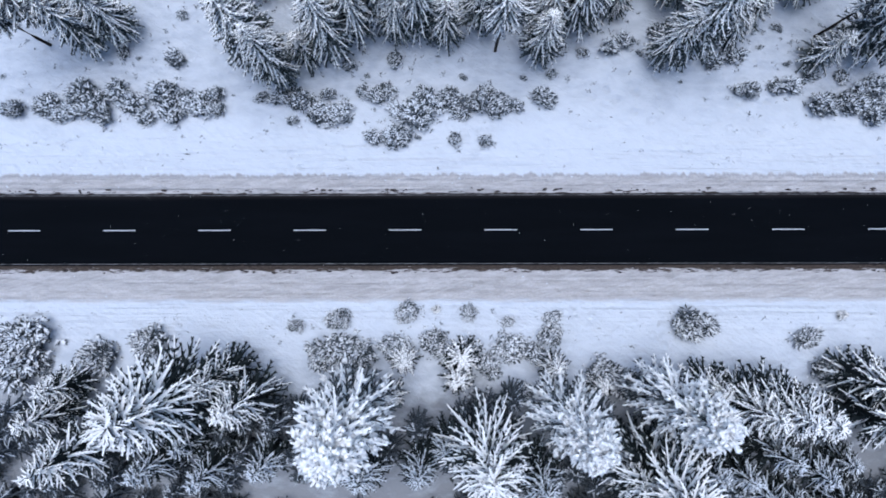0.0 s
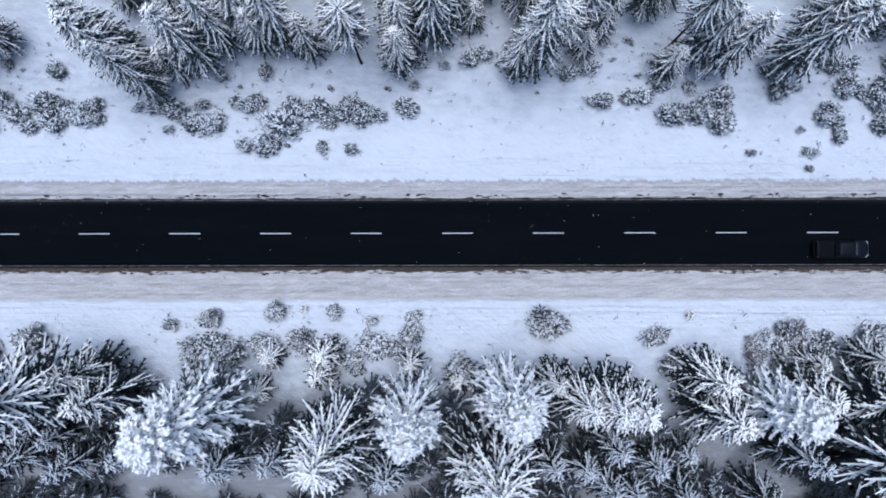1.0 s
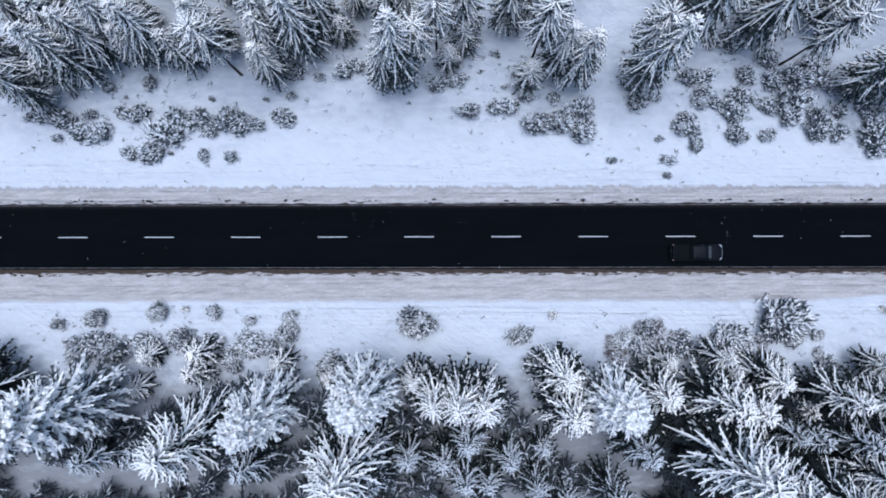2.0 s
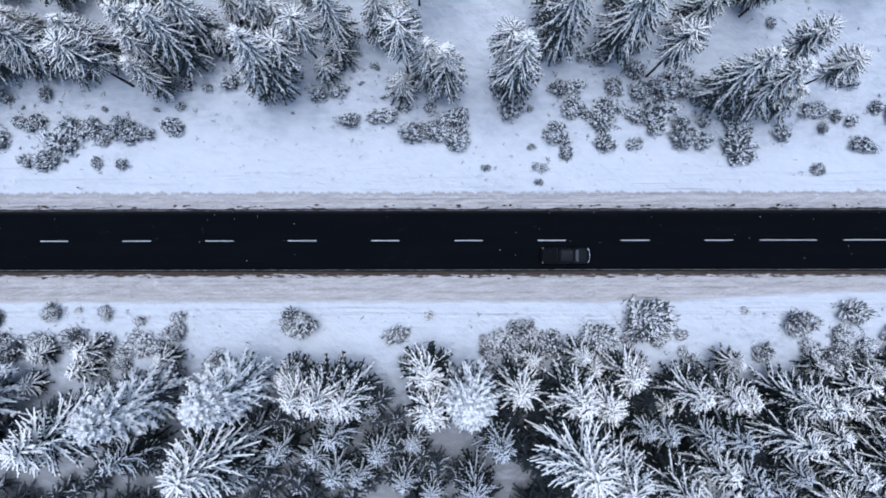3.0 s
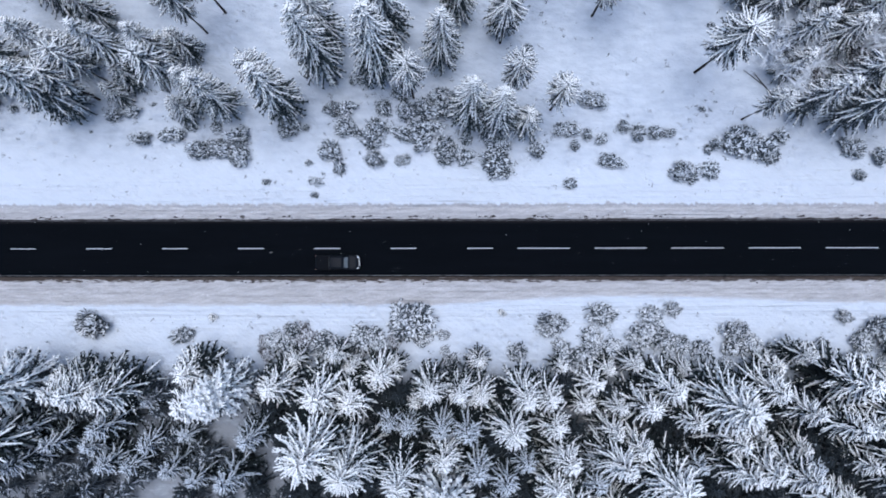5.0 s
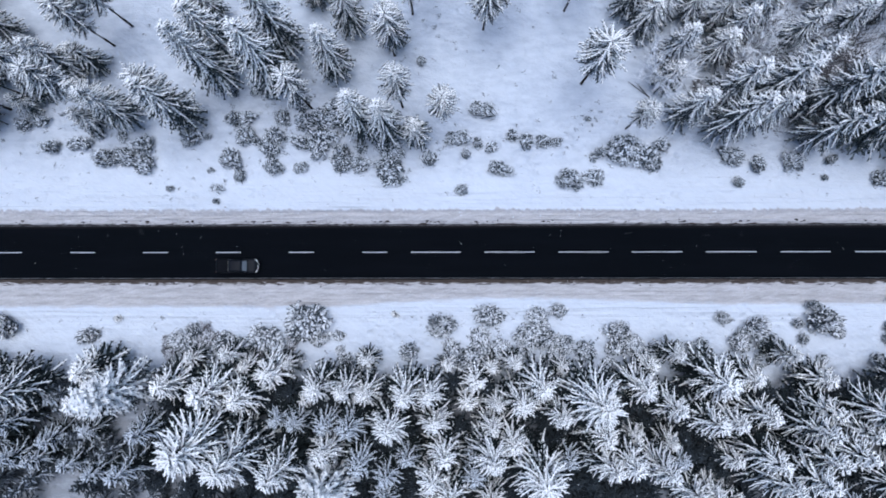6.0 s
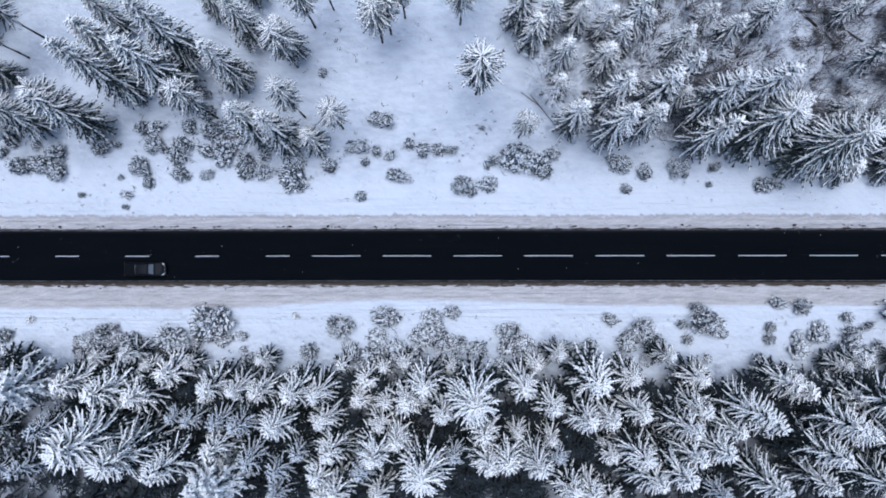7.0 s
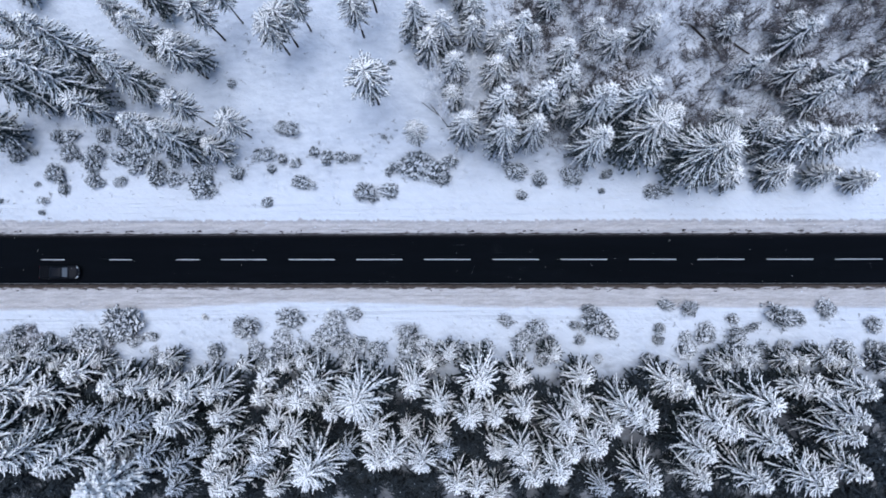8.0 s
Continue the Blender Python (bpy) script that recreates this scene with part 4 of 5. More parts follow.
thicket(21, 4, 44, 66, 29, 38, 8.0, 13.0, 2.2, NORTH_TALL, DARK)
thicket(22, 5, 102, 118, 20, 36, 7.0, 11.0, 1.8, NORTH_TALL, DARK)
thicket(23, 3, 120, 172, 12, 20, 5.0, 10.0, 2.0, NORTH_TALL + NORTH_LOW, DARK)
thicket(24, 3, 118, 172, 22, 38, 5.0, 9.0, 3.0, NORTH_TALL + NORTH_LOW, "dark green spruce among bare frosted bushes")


# ---- shrubs ----
def shrub(seed, heads, snowy, spread):
    """A low bush of uneven, overlapping heads of short twigs, each head tufted with dabs of snow; radius about 1."""
    rnd = random.Random(seed)
    leaf, snow = Shape(), Shape()
    lobes = [(Vector((0, 0, 0)), 1.0 - 0.56 * spread, rnd.uniform(0.5, 1.0))]
    for i in range(heads - 1):
        a = 6.283 * i / (heads - 1) + rnd.uniform(-0.7, 0.7)
        w = rnd.uniform(0.45, 1.25) * spread
        lobes.append((Vector((math.cos(a) * w, math.sin(a) * w, 0)), rnd.uniform(0.38, 1.15) * (1.0 - 0.66 * spread), rnd.choice((0.35, 0.6, 0.85, 1.1, 1.4))))
    for c, rr, coat in lobes:
        tall = rr * rnd.uniform(0.75, 1.35)
        leaf.blob((c.x, c.y, 0.30 * tall), 0.64 * rr, 0.64 * rr, 0.42 * tall, rnd, 3, 8)
        n = int(18 * rr / (1.0 - 0.5 * spread)) + 4
        for j in range(n):
            # tufts of twigs, evenly over the dome from its crown to its skirt, the last ones straggling beyond it
            q = math.sqrt((j + rnd.random()) / n)
            stray = j > 0.82 * n
            if stray:
                q = rnd.uniform(1.0, 1.45)
            ph = 2.39996 * j + rnd.uniform(-0.5, 0.5)
            out = Vector((math.cos(ph), math.sin(ph), 0))
            root = c + out * (rr * 0.80 * q) + Vector((0, 0, max(tall * 0.72 * math.sqrt(max(1.0 - 0.95 * q * q, 0.0)), 0.04)))
            lean = out * (0.2 + 0.9 * q) + Vector((rnd.uniform(-0.3, 0.3), rnd.uniform(-0.3, 0.3), 0.75 - 0.5 * q))
            size = rr * rnd.uniform(0.24, 0.54) * (0.55 if stray else 1.0)
            white = snowy * coat * rnd.uniform(0.3, 1.25)
            for k in range(8):
                a = 0.7854 * k + rnd.uniform(-0.4, 0.4)
                d = (lean + Vector((math.cos(a), math.sin(a), rnd.uniform(-0.3, 0.2))) * 0.95).normalized()
                e = root + d * (size * rnd.uniform(0.5, 1.25))
                e.z = max(e.z, 0.03)
                if k % 2:
                    leaf.petal(root, e + d * (0.10 * rr), (0.05 if stray else 0.08) * rr)
                if rnd.random() < white:
                    f = Vector((0, 0, 0.04 * rr))
                    snow.petal(root.lerp(e, 0.1) + f, e + f, 0.046 * rr * rnd.uniform(0.6, 1.6))
    return leaf, snow


def shrub_kit(seeds, heads, snowy, spread, mat, cap, leafy="foliage"):
    out = []
    for q in seeds:
        lf, sn = shrub(q, heads, snowy, spread)
        out.append((1.0, 1.0, ((leafy, lf.mesh(leafy, mat)), ("snow", sn.mesh("snow", cap, True)))))
    return out


DARK_SHRUBS = shrub_kit(range(200, 206), 6, 0.95, 0.40, M_TWIG, M_DUSTING)
DARK_TINY = shrub_kit(range(206, 210), 2, 0.70, 0.40, M_TWIG, M_DUSTING)
WHITE_TINY = shrub_kit(range(226, 230), 2, 1.6, 0.40, M_HOAR, M_SNOW)
DARK_BIG = shrub_kit(range(210, 215), 10, 0.95, 0.56, M_TWIG, M_DUSTING)
WHITE_SHRUBS = shrub_kit(range(220, 226), 6, 1.2, 0.42, M_HOAR, M_SHRUB_SNOW)
WHITE_LARGE = shrub_kit(range(230, 235), 14, 1.1, 0.40, M_HOAR, M_SHRUB_SNOW)
for x, y, r in SHRUB_1 + SHRUB_2 + SHRUB_3 + SHRUB_4 + SHRUB_5 + SHRUB_6 + SHRUB_7:
    size = "low" if r > 1.0 else "small"
    tall = r * rnd.uniform(0.75, 1.55) if r > 0.7 else r * 0.8
    if y > 0:
        sorts, look_of = (DARK_BIG if r > 1.25 else DARK_SHRUBS if r > 0.75 else DARK_TINY), " dark evergreen shrub flecked with snow, standing in snow"
    else:
        sorts, look_of = (WHITE_LARGE if r > 1.25 else WHITE_SHRUBS if r > 0.75 else WHITE_TINY), " shrub thickly frosted white, standing in snow"
    plant(rnd.choice(sorts), "shrub", x, y, tall, r * (0.96 if y > 0 else 0.80 if r > 1.25 and y > -10.0 else 0.92), rnd.uniform(-0.5, 0.5) + rnd.choice((0, math.pi)), size + look_of, "shrubs beside the road", "shrub", 0.03, (rnd.uniform(0.95, 1.3), rnd.uniform(0.78, 1.02)))
    taken.append((x, y, 0.6 * r))
edge = random.Random(44)
done = 0
while done < 34:
    x, y, r = edge.uniform(44, 166), edge.uniform(-13.8, -10.4), edge.uniform(0.7, 1.5)
    if any(math.hypot(x - t[0], y - t[1]) < 0.7 + 0.3 * t[2] for t in taken):
        continue
    plant(edge.choice(WHITE_SHRUBS), "shrub", x, y, r * 1.1, r * 1.1, edge.uniform(0, 6.28), "small frosted shrub at the foot of the forest edge", "shrubs beside the road", "shrub", 0.03)
    taken.append((x, y, r))
    done += 1


# ---- bare bushes ----
def bare_bush(seed, stems, thick=1.0):
    """A leafless frosted bush, 1 high, about 0.7 in radius."""
    rnd = random.Random(seed)
    wood = Shape()
    for i in range(stems):
        ph, lean = rnd.uniform(0, 6.28), rnd.uniform(0.15, 0.75)
        d = Vector((math.cos(ph) * lean, math.sin(ph) * lean, 1)).normalized()
        ln = rnd.uniform(0.6, 1.1)
        side = Vector((rnd.uniform(-1, 1), rnd.uniform(-1, 1), 0)) * 0.22
        pts = [d * (ln * q) + side * (q * q) for q in (0, 0.4, 0.75, 1.0)]
        wood.tube(pts, [thick * w for w in (0.016, 0.013, 0.009, 0.004)], 3, 1.0, 0.0, False)
        for k in range(6):
            s = rnd.uniform(0.25, 0.95)
            p = d * (ln * s) + side * (s * s)
            e = p + (d * 0.6 + Vector((rnd.uniform(-1, 1), rnd.uniform(-1, 1), rnd.uniform(-0.2, 0.5)))).normalized() * rnd.uniform(0.15, 0.38)
            wood.spindle(p, p.lerp(e, 0.3), e, 0.010 * thick)
            for _ in range(2):
                q = p.lerp(e, rnd.uniform(0.3, 0.8))
                g = q + Vector((rnd.uniform(-1, 1), rnd.uniform(-1, 1), rnd.uniform(-0.1, 0.7))) * 0.13
                wood.spindle(q, q.lerp(g, 0.4), g, 0.007 * thick)
    return wood


BUSHES = [bare_bush(300 + i, 9).mesh("bare_bush", M_BARE) for i in range(5)]
bb = random.Random(8)
placed = 0
while placed < 140:
    x, y = bb.uniform(113, 166), bb.uniform(16, 38)
    if any(math.hypot(x - t[0], y - t[1]) < 0.9 for t in taken):
        continue
    size = bb.uniform(2.4, 4.6)
    ob = new("bare_bush", bb.choice(BUSHES))
    ob.matrix_basis = Matrix.Translation((x, y, ground_z(x, y) - 0.03)) @ Matrix.Rotation(bb.uniform(0, 6.28), 4, "Z") @ Matrix.Scale(size, 4)
    tagged(ob, "leafless brown bush with frosted thin branches in snow", "bush", "bare bushes in the clearing")
    taken.append((x, y, 0.8))
    placed += 1
BRUSH = shrub_kit(range(240, 244), 6, 0.92, 0.62, M_BARE, M_HOARFROST, "brush")
placed = tries = 0
while placed < 60 and tries < 5000:
    tries += 1
    x, y, r = bb.uniform(108, 170), bb.uniform(13.5, 38), bb.uniform(0.9, 2.0)
    if any(math.hypot(x - t[0], y - t[1]) < 0.5 + 0.3 * r for t in taken):
        continue
    plant(bb.choice(BRUSH), "shrub", x, y, r * bb.uniform(0.9, 1.5), r, bb.uniform(0, 6.28), "brown leafless brushwood covered in grey rime, standing in snow", "brush in the clearing", "shrub", 0.03)
    taken.append((x, y, 0.5 * r))
    placed += 1
for _ in range(14):
    x, y, r = bb.uniform(42.5, 60), bb.uniform(-12.8, -10.2), bb.uniform(0.8, 1.5)
    if all(math.hypot(x - t[0], y - t[1]) > 0.5 + 0.3 * r for t in taken):
        plant(bb.choice(BRUSH), "shrub", x, y, r, r, bb.uniform(0, 6.28), "grey leafless brushwood with rime at the forest edge", "brush at the forest edge", "shrub", 0.03)
        taken.append((x, y, 0.5 * r))
RIMED = [bare_bush(320 + i, 30, 0.75).mesh("rimed_tree", M_HOARFROST) for i in range(3)]
for x, y, size in ((113.6, 23.5, 6.5), (116.4, 24.0, 5.5), (102.8, 21.4, 7.0), (104.6, 23.6, 5.5), (122.5, 26.0, 5.0), (131.0, 29.0, 5.0), (139.5, 22.5, 4.0)):
    ob = new("bare_tree", bb.choice(RIMED))
    ob.matrix_basis = Matrix.Translation((x, y, ground_z(x, y) - 0.05)) @ Matrix.Rotation(bb.uniform(0, 6.28), 4, "Z") @ Matrix.Scale(size, 4)
    tagged(ob, "tall leafless tree with white rime on its thin branches", "tree", "bare trees in the clearing")


# ---- pickup on the road ----
def plain(name, colour, rough=0.4, metallic=0.0, specular=0.5):
    m, n, l, b = material(name, rough, specular)
    f = noise_node(n, l, 7.0, 4, 0.6)
    lo = tuple(c * 0.82 for c in colour)
    l.new(ramp(n, l, f, [(0.3, lo), (0.7, colour)]), b.inputs["Base Color"])
    b.inputs["Metallic"].default_value = metallic
    return m


M_CAR = plain("dark_blue_paint", (0.0032, 0.0048, 0.0085), 0.45, 0.0, 0.10)
M_VINYL = plain("black_vinyl", (0.003, 0.004, 0.006), 0.7, 0.0, 0.06)
M_GLASS = plain("tinted_glass", (0.010, 0.013, 0.016), 0.06, 0.0, 0.8)
# reflected sky on the windscreen painted in as a pale base colour
M_SKY_GLASS = plain("sky_pale_glass", (0.12, 0.135, 0.15), 0.22, 0.0, 0.6)
M_CHROME = plain("chrome", (0.75, 0.78, 0.82), 0.15, 1.0, 0.5)
M_LAMP = plain("clear_lamp_lens", (0.80, 0.84, 0.90), 0.12, 0.0, 0.7)
M_TAIL = plain("red_lamp_lens", (0.06, 0.006, 0.006), 0.15, 0.0, 0.6)
M_TYRE = plain("tyre_rubber", (0.012, 0.012, 0.013), 0.85, 0.0, 0.2)
M_RIM = plain("alloy", (0.35, 0.36, 0.38), 0.3, 1.0, 0.5)


def car_section(x, w, zb, zt, soft=0.14):
    pts = []
    for cy, cz, a0 in ((w - soft, zt - soft, 0), (-w + soft, zt - soft, 90), (-w + soft, zb + soft, 180), (w - soft, zb + soft, 270)):
        for k in range(4):
            a = radians(a0 + 30 * k)
            pts.append((x, cy + soft * math.cos(a), cz + soft * math.sin(a)))
    return pts


def plan_ring(x0, x1, w, z, soft):
    pts = []
    for cx, cy, a0 in ((x1 - soft, w - soft, 0), (x0 + soft, w - soft, 90), (x0 + soft, -w + soft, 180), (x1 - soft, -w + soft, 270)):
        for k in range(4):
            a = radians(a0 + 30 * k)
            pts.append((cx + soft * math.cos(a), cy + soft * math.sin(a), z))
    return pts


def slab(corners, lift):
    """A thin pane on four corners, raised along its normal."""
    s = Shape()
    c = [Vector(p) for p in corners]
    n = (c[1] - c[0]).cross(c[3] - c[0]).normalized()
    s.loft([[p + n * 0.002 for p in c], [p + n * lift for p in c]])
    return s


def build_pickup(x, y, z):
    top = new("pickup_truck")
    top.location = (x, y, z)
    top.scale = (0.95, 0.93, 0.95)
    top.empty_display_size = 0.5
    b = Shape()
    rows = ((-2.66, 0.80, 0.62, 0.98), (-2.58, 0.88, 0.56, 1.05), (-1.9, 0.925, 0.50, 1.07), (-1.0, 0.92, 0.46, 1.07), (0.2, 0.92, 0.44, 1.06), (1.3, 0.925, 0.46, 1.07), (1.85, 0.925, 0.50, 1.05), (2.20, 0.89, 0.52, 1.0), (2.44, 0.79, 0.52, 0.93), (2.58, 0.62, 0.54, 0.85), (2.66, 0.40, 0.56, 0.78))
    b.loft([car_section(*r) for r in rows])
    part("body", b, M_CAR, top, "dark blue-black painted body", True)
    cab = Shape()
    cab.loft([plan_ring(-1.00, 1.46, 0.86, 1.02, 0.16), plan_ring(-0.97, 1.36, 0.85, 1.12, 0.16), plan_ring(-0.86, 0.86, 0.74, 1.62, 0.15), plan_ring(-0.80, 0.72, 0.70, 1.73, 0.14), plan_ring(-0.66, 0.55, 0.58, 1.775, 0.12)])
    part("cab", cab, M_CAR, top, "", True)
    hood = Shape()
    hood.loft([[(1.50, -0.70, 1.066), (1.50, 0.70, 1.066), (2.30, 0.60, 0.995), (2.30, -0.60, 0.995)], [(1.56, -0.66, 1.085), (1.56, 0.66, 1.085), (2.27, 0.55, 1.012), (2.27, -0.55, 1.012)]])
    part("hood", hood, M_CAR, top)
    part("windshield", slab([(1.31, -0.70, 1.145), (1.31, 0.70, 1.145), (0.90, 0.60, 1.60), (0.90, -0.60, 1.60)], 0.02), M_SKY_GLASS, top, "raked windscreen, sky reflection painted in as pale grey")
    part("rear_window", slab([(-0.96, 0.62, 1.18), (-0.96, -0.62, 1.18), (-0.875, -0.56, 1.58), (-0.875, 0.56, 1.58)], 0.02), M_GLASS, top)
    for sg in (-1, 1):
        for x0, x1, t0, t1 in ((-0.78, 0.10, -0.70, 0.10), (0.18, 1.05, 0.18, 0.72)):
            quad = [(x0, sg * 0.842, 1.16), (x1, sg * 0.842, 1.16), (t1, sg * 0.752, 1.58), (t0, sg * 0.752, 1.58)]
            part("side_window", slab(quad if sg < 0 else quad[::-1], 0.018), M_GLASS, top)
        m = Shape()
        m.loft([plan_ring(0.98, 1.16, 0.09, 1.10, 0.03), plan_ring(0.97, 1.17, 0.10, 1.18, 0.04), plan_ring(0.99, 1.15, 0.08, 1.25, 0.03)])
        mirror = part("wing_mirror", m, M_VINYL, top, "", True)
        mirror.location = (0, sg * 0.99, 0)
        hl = Shape()
        hl.loft([[(2.30, sg * 0.84, 0.74), (2.47, sg * 0.78, 0.74), (2.62, sg * 0.58, 0.72), (2.50, sg * 0.56, 0.74)], [(2.34, sg * 0.845, 0.93), (2.475, sg * 0.785, 0.90), (2.63, sg * 0.58, 0.85), (2.55, sg * 0.58, 0.90)]])
        part("headlight", hl, M_LAMP, top, "clear headlight")
        tl = Shape()
        tl.box(-2.69, sg * 0.82 - 0.07, 0.78, -2.60, sg * 0.82 + 0.07, 1.03)
        part("tail_light", tl, M_TAIL, top, "red tail light")
        for hx in (-0.35, 0.62):
            d = Shape()
            d.tube([Vector((hx - 0.09, sg * 0.935, 0.99)), Vector((hx, sg * 0.95, 1.0)), Vector((hx + 0.09, sg * 0.935, 0.99))], [0.012, 0.016, 0.012], 6)
            part("door_handle", d, M_CAR, top)
        rail = Shape()
        rail.tube([Vector((-2.5, sg * 0.86, 1.09)), Vector((-1.8, sg * 0.865, 1.10)), Vector((-1.08, sg * 0.86, 1.09))], [0.035, 0.04, 0.035], 6)
        part("bed_rail", rail, M_VINYL, top)
        for wx in (-1.62, 1.62):
            tyre = Shape()
            prof = ((0.25, -0.12), (0.36, -0.12), (0.385, -0.08), (0.385, 0.08), (0.36, 0.12), (0.25, 0.12))
            rings = []
            for k in range(20):
                a = 2 * math.pi * k / 20
                rings.append([(r * math.cos(a), yy, r * math.sin(a)) for r, yy in prof])
            tyre.loft(rings + rings[:1], False)
            wheel = part("wheel", tyre, M_TYRE, top, "black winter tyre on alloy rim", True)
            wheel.location = (wx, sg * 0.84, 0.385)
            rim = Shape()
            rim.tube([Vector((0, -0.10, 0)), Vector((0, 0.10, 0))], [0.25, 0.25], 16)
            part("rim", rim, M_RIM, wheel)
            arch = Shape()
            arch.tube([Vector((wx + 0.45 * math.cos(radians(a)), sg * 0.925, 0.42 + 0.45 * math.sin(radians(a)))) for a in range(0, 181, 20)], [0.035] * 10, 5)
            part("wheel_arch", arch, M_VINYL, top)
    cover = Shape()
    cover.loft([plan_ring(-2.54, -1.06, 0.82, 1.05, 0.08), plan_ring(-2.54, -1.06, 0.82, 1.10, 0.08), plan_ring(-2.50, -1.10, 0.78, 1.115, 0.07)])
    tonneau = part("tonneau_cover", cover, M_VINYL, top, "black ribbed cover over the load bed")
    for k in range(4):
        r = Shape()
        r.tube([Vector((-2.48, -0.54 + 0.36 * k, 1.116)), Vector((-1.12, -0.54 + 0.36 * k, 1.116))], [0.012, 0.012], 6)
        part("rib", r, M_VINYL, tonneau)
    gr = Shape()
    for k in range(4):
        gr.box(2.60, -0.40, 0.60 + 0.05 * k, 2.675, 0.40, 0.625 + 0.05 * k)
    part("grille", gr, M_CHROME, top, "chrome barred grille")
    for name, xs in (("front_bumper", (2.42, 2.60, 2.70)), ("rear_bumper", (-2.60, -2.70, -2.76))):
        bp = Shape()
        bp.tube([Vector((xs[0], -0.86, 0.56)), Vector((xs[1], -0.66, 0.56)), Vector((xs[2], 0, 0.56)), Vector((xs[1], 0.66, 0.56)), Vector((xs[0], 0.86, 0.56))], [0.08, 0.09, 0.09, 0.09, 0.08], 8)
        part(name, bp, M_CAR if "front" in name else M_VINYL, top, "", True)
    return tagged(top, "dark blue-black double-cab pickup truck with covered bed, on the lane", "pickup truck")


build_pickup(51.85, -1.66, 0.066)


# ---- roadside posts ----
M_POST = plain("white_plastic", (0.72, 0.74, 0.76), 0.5)
M_BAND = plain("black_plastic", (0.015, 0.015, 0.016), 0.5)
M_REFLECT = plain("amber_reflector", (0.55, 0.22, 0.03), 0.2)


def delineator(x, y, lean):
    s = Shape()
    s.loft([[(-0.06, -0.03, -0.2), (0.06, -0.03, -0.2), (0.03, 0.06, -0.2), (-0.03, 0.06, -0.2)], [(-0.055, -0.03, 0.62), (0.055, -0.03, 0.62), (0.03, 0.055, 0.62), (-0.03, 0.055, 0.62)]])
    post = new("roadside_post", s.mesh("post", M_POST))
    post.matrix_basis = pose(x, y, ground_z(x, y), lean, 0, 12)
    b = Shape()
    b.loft([[(-0.062, -0.036, 0.62), (0.062, -0.036, 0.62), (0.034, 0.06, 0.62), (-0.034, 0.06, 0.62)], [(-0.062, -0.036, 0.86), (0.062, -0.036, 0.86), (0.034, 0.06, 0.86), (-0.034, 0.06, 0.86)]])
    part("band", b, M_BAND, post, "black band")
    r = Shape()
    r.box(-0.025, -0.044, 0.66, 0.025, -0.037, 0.82)
    part("reflector", r, M_REFLECT, post, "amber reflector")
    c = Shape()
    c.loft([[(-0.055, -0.03, 0.86), (0.055, -0.03, 0.86), (0.03, 0.055, 0.86), (-0.03, 0.055, 0.86)], [(-0.05, -0.028, 0.94), (0.05, -0.028, 0.98), (0.028, 0.05, 0.98), (-0.028, 0.05, 0.94)]])
    part("cap", c, M_BAND, post)
    return tagged(post, "white plastic roadside post with black band in the snow bank", "post", "posts along the road")


for x, y, lean in ((-0.4, 5.6, -8), (50.4, 5.5, 3), (99.9, 5.1, 2), (150.0, 5.05, -3)):
    delineator(x, y, lean)


# ---- dead wood ----
def log(name, x0, y0, x1, y1, r, label):
    s = Shape()
    a, b = Vector((x0, y0, ground_z(x0, y0) + r * 0.7)), Vector((x1, y1, ground_z(x1, y1) + r * 0.7))
    pts = [a.lerp(b, q) + Vector((0, 0, 0.02 * math.sin(5 * q))) for q in (0, 0.25, 0.5, 0.75, 1)]
    s.tube(pts, [r, r * 0.95, r * 0.9, r * 0.82, r * 0.7], 8)
    for q, sg in ((0.4, 1), (0.7, -1)):
        p = a.lerp(b, q)
        d = (b - a).normalized()
        s.cone(p, p + (d * 0.5 + Vector((-d.y, d.x, 0.3)) * sg) * 0.6, r * 0.3)
    return tagged(new(name, s.mesh(name, M_BARK, True)), label, "log")


log("fallen_log", -37.2, -14.8, -34.5, -13.9, 0.26, "short dark fallen log lying at the forest edge")
for x0, y0, x1, y1 in ((134.0, 32.5, 140.0, 26.5), (136.0, 33.0, 140.6, 29.0), (138.2, 30.5, 143.0, 27.2)):
    log("fallen_log", x0, y0, x1, y1, 0.17, "thin fallen trunk lying in snow among bushes")


log("fallen_branch", 99.6, 20.9, 102.2, 18.9, 0.05, "thin dark branch half buried in the snow")
log("fallen_branch", 100.9, 20.4, 103.6, 17.0, 0.06, "thin dark branch half buried in the snow")


# ---- small growth and grit ----
def scatter(name, count, seed, make, mat, label, category):
    rr = random.Random(seed)
    s = Shape()
    for _ in range(count):
        make(s, rr)
    return tagged(new(name, s.mesh(name, mat)), label, category, kind="stuff")


def weed(s, rr):
    x = rr.uniform(-50, 168)
    y = rr.choice((rr.uniform(5.8, 20), rr.uniform(5.8, 11), rr.uniform(-10.5, -7.4), rr.uniform(15, 34)))
    z = ground_z(x, y)
    for k in range(rr.randrange(2, 6)):
        p = Vector((x + rr.uniform(-0.15, 0.15), y + rr.uniform(-0.12, 0.12), z - 0.02))
        s.cone(p, p + Vector((rr.uniform(-0.16, 0.16), rr.uniform(-0.16, 0.16), rr.uniform(0.06, 0.26))), rr.uniform(0.012, 0.035))


def clod(s, rr):
    if rr.random() < 0.55:
        y = rr.gauss(3.76, 0.08)
        x = -48 + 7.3 * rr.randrange(0, 29) + rr.gauss(0, 1.0)
    else:
        y, x = rr.gauss(-3.72, 0.22), rr.uniform(-50, 168)
    r = rr.uniform(0.03, 0.12)
    s.blob((x, y, ground_z(x, y) + r * 0.25), r * rr.uniform(1.2, 3.6), r, r * 0.5, rr, 2, 6)


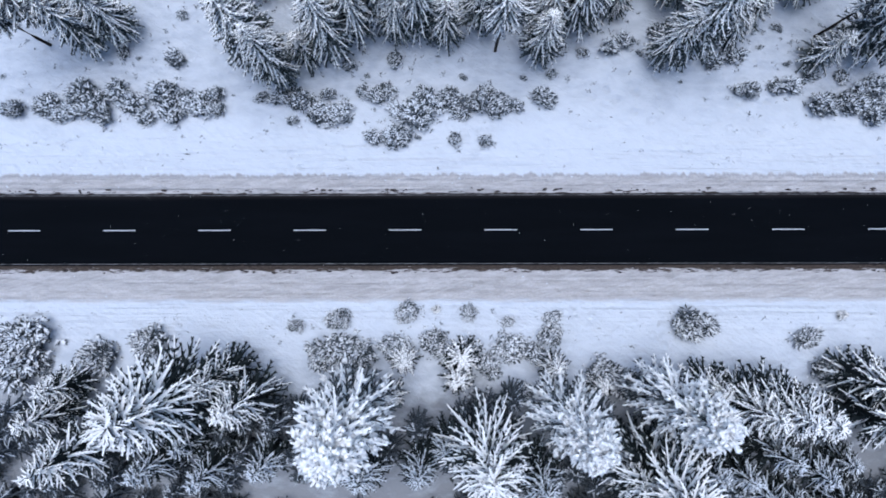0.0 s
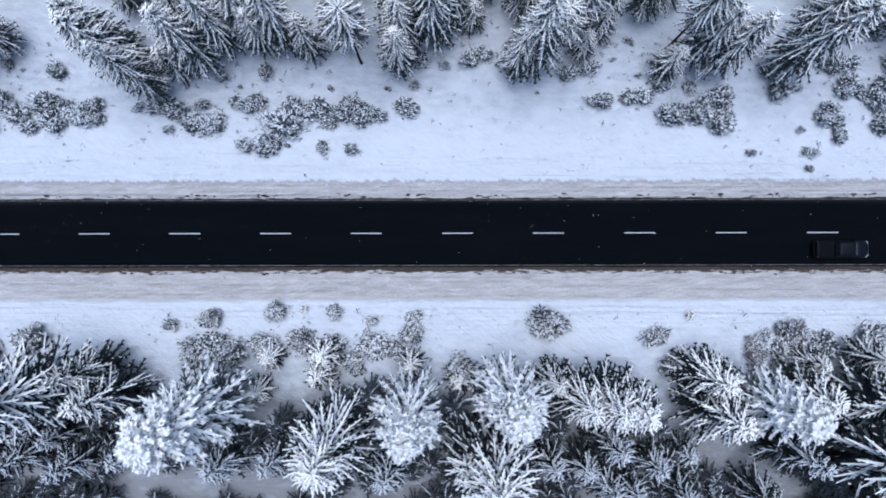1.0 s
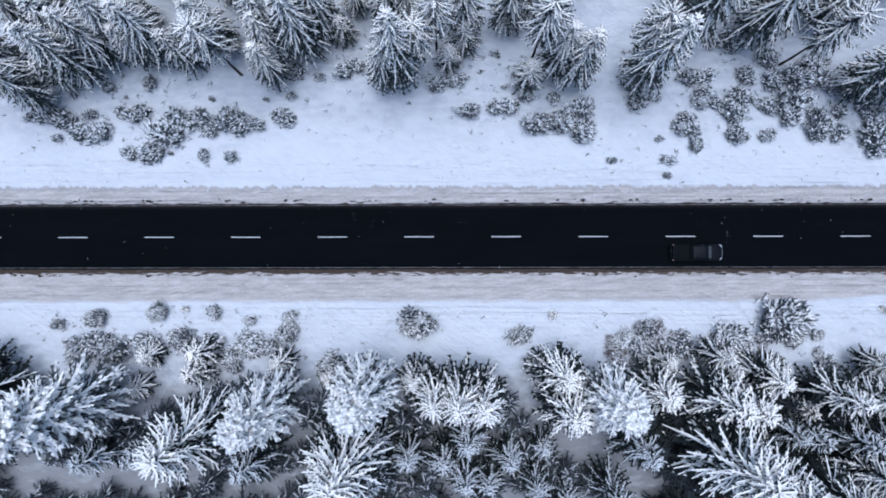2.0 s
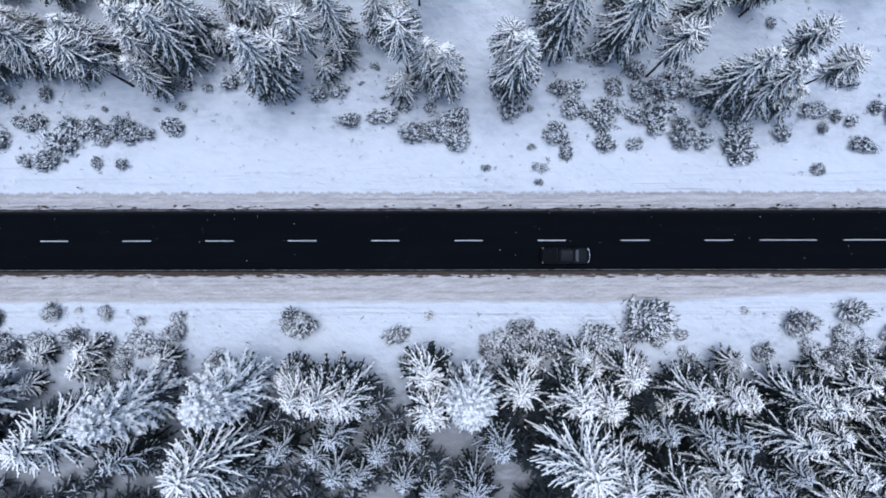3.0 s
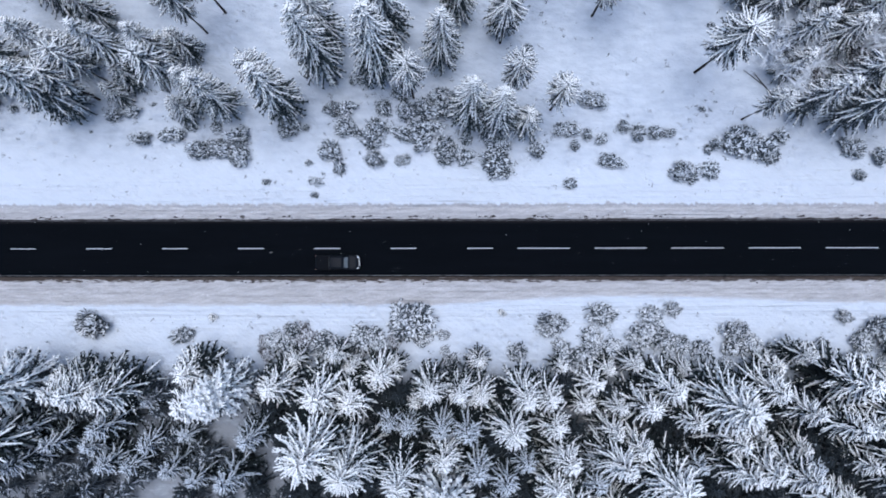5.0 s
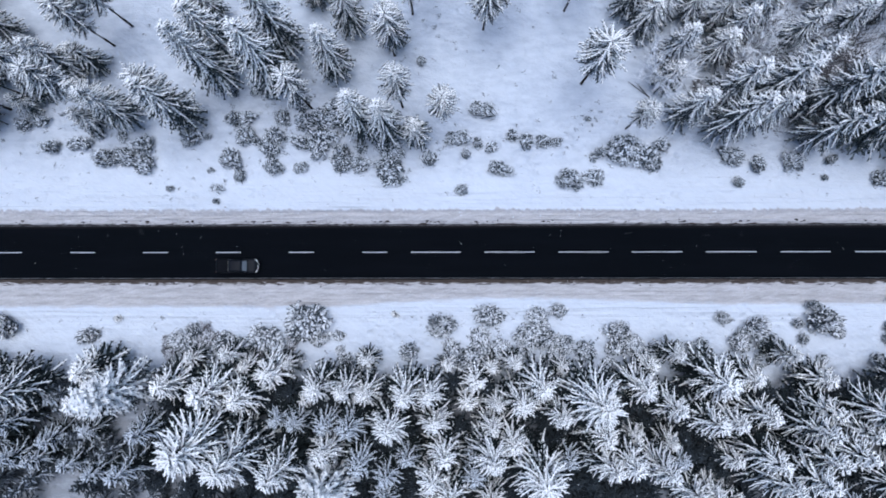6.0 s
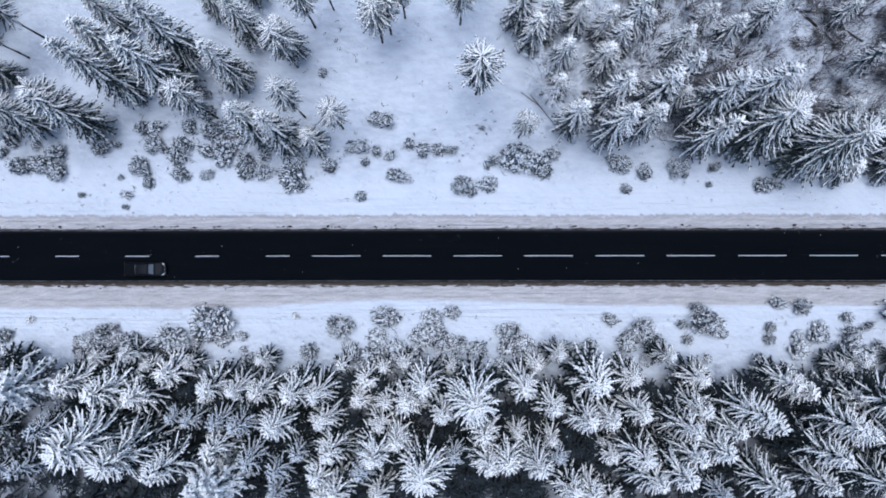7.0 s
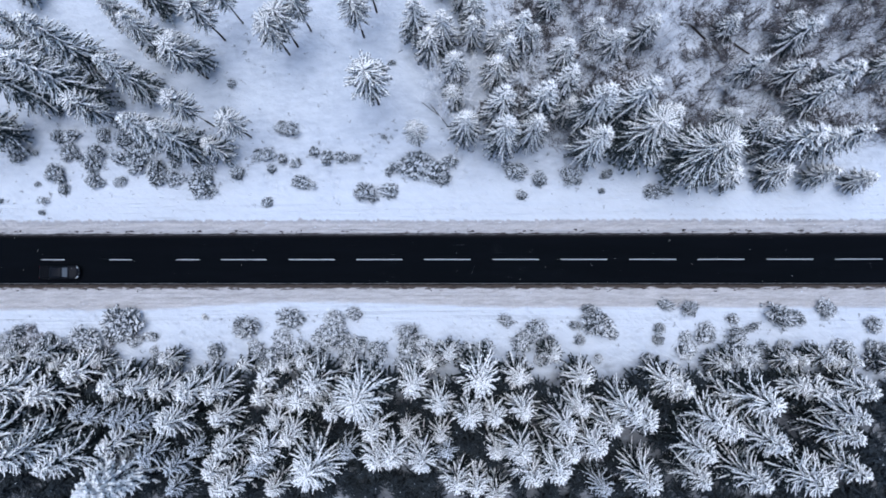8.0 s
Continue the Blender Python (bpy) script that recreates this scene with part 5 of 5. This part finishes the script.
def crumb(s, rr):
    if rr.random() < 0.6:
        x, y = rr.uniform(-50, 168), rr.uniform(4.1, 5.1)
    else:
        x, y = rr.uniform(-50, 168), rr.uniform(-7.3, -4.2)
    r = rr.uniform(0.04, 0.10)
    s.blob((x, y, ground_z(x, y) - r * 0.1), r * rr.uniform(0.9, 1.5), r, r * 0.7, rr, 2, 6)


def brush(s, rr):
    x, y = rr.uniform(109, 170), rr.uniform(15, 39)
    p = Vector((x, y, ground_z(x, y)))
    for _ in range(4):
        a = p + Vector((rr.uniform(-0.4, 0.4), rr.uniform(-0.4, 0.4), 0))
        e = a + Vector((rr.uniform(-0.9, 0.9), rr.uniform(-0.9, 0.9), rr.uniform(0.2, 1.3)))
        s.spindle(a, a.lerp(e, 0.4), e, rr.uniform(0.015, 0.04))


scatter("brushwood", 5200, 95, brush, M_BARE, "tangle of thin frosted brushwood in the snow", "brushwood")
def tuft(s, rr):
    """A tussock with a few rimed blades, close to one of the shrubs."""
    sx, sy, sr = rr.choice(SHRUB_1 + SHRUB_2 + SHRUB_3 + SHRUB_4 + SHRUB_5 + SHRUB_6 + SHRUB_7)
    x, y = sx + rr.gauss(0, 2.6), sy + rr.gauss(0.8, 2.2)
    if rr.random() < 0.4:
        x, y = rr.uniform(-50, 168), rr.uniform(12, 32)
    if -7.2 < y < 6.5:
        return
    z = ground_z(x, y)
    for k in range(rr.randrange(4, 11)):
        p = Vector((x + rr.gauss(0, 0.10), y + rr.gauss(0, 0.10), z - 0.02))
        s.petal(p + Vector((0, 0, 0.06)), p + Vector((rr.uniform(-0.26, 0.26), rr.uniform(-0.26, 0.26), rr.uniform(0.05, 0.2))), rr.uniform(0.02, 0.05))


scatter("grass_tufts", 800, 96, tuft, M_HOAR, "scattered rimed grass tufts sticking out of the snow", "grass")
scatter("dry_weeds", 700, 91, weed, M_TWIG, "sparse dry weed stalks poking out of the snow", "weeds")
scatter("earth_clods", 300, 92, clod, M_BARK, "dark clods of earth and grit along the road edge", "clods")
scatter("snow_crumbs", 80, 93, crumb, M_DULL_SNOW, "lumps of ploughed snow along the verges", "snow lumps")


def flake(s, rr):
    x, y, z = rr.uniform(-42, 160), rr.uniform(-9, 9), rr.uniform(2, 24)
    s.blob((x, y, z), rr.choice((0.015, 0.022)), 0.018, 0.016, rr, 1, 4)


scatter("falling_snowflakes", 1300, 94, flake, M_SNOW, "sparse snowflakes drifting down over the road", "snowflakes")
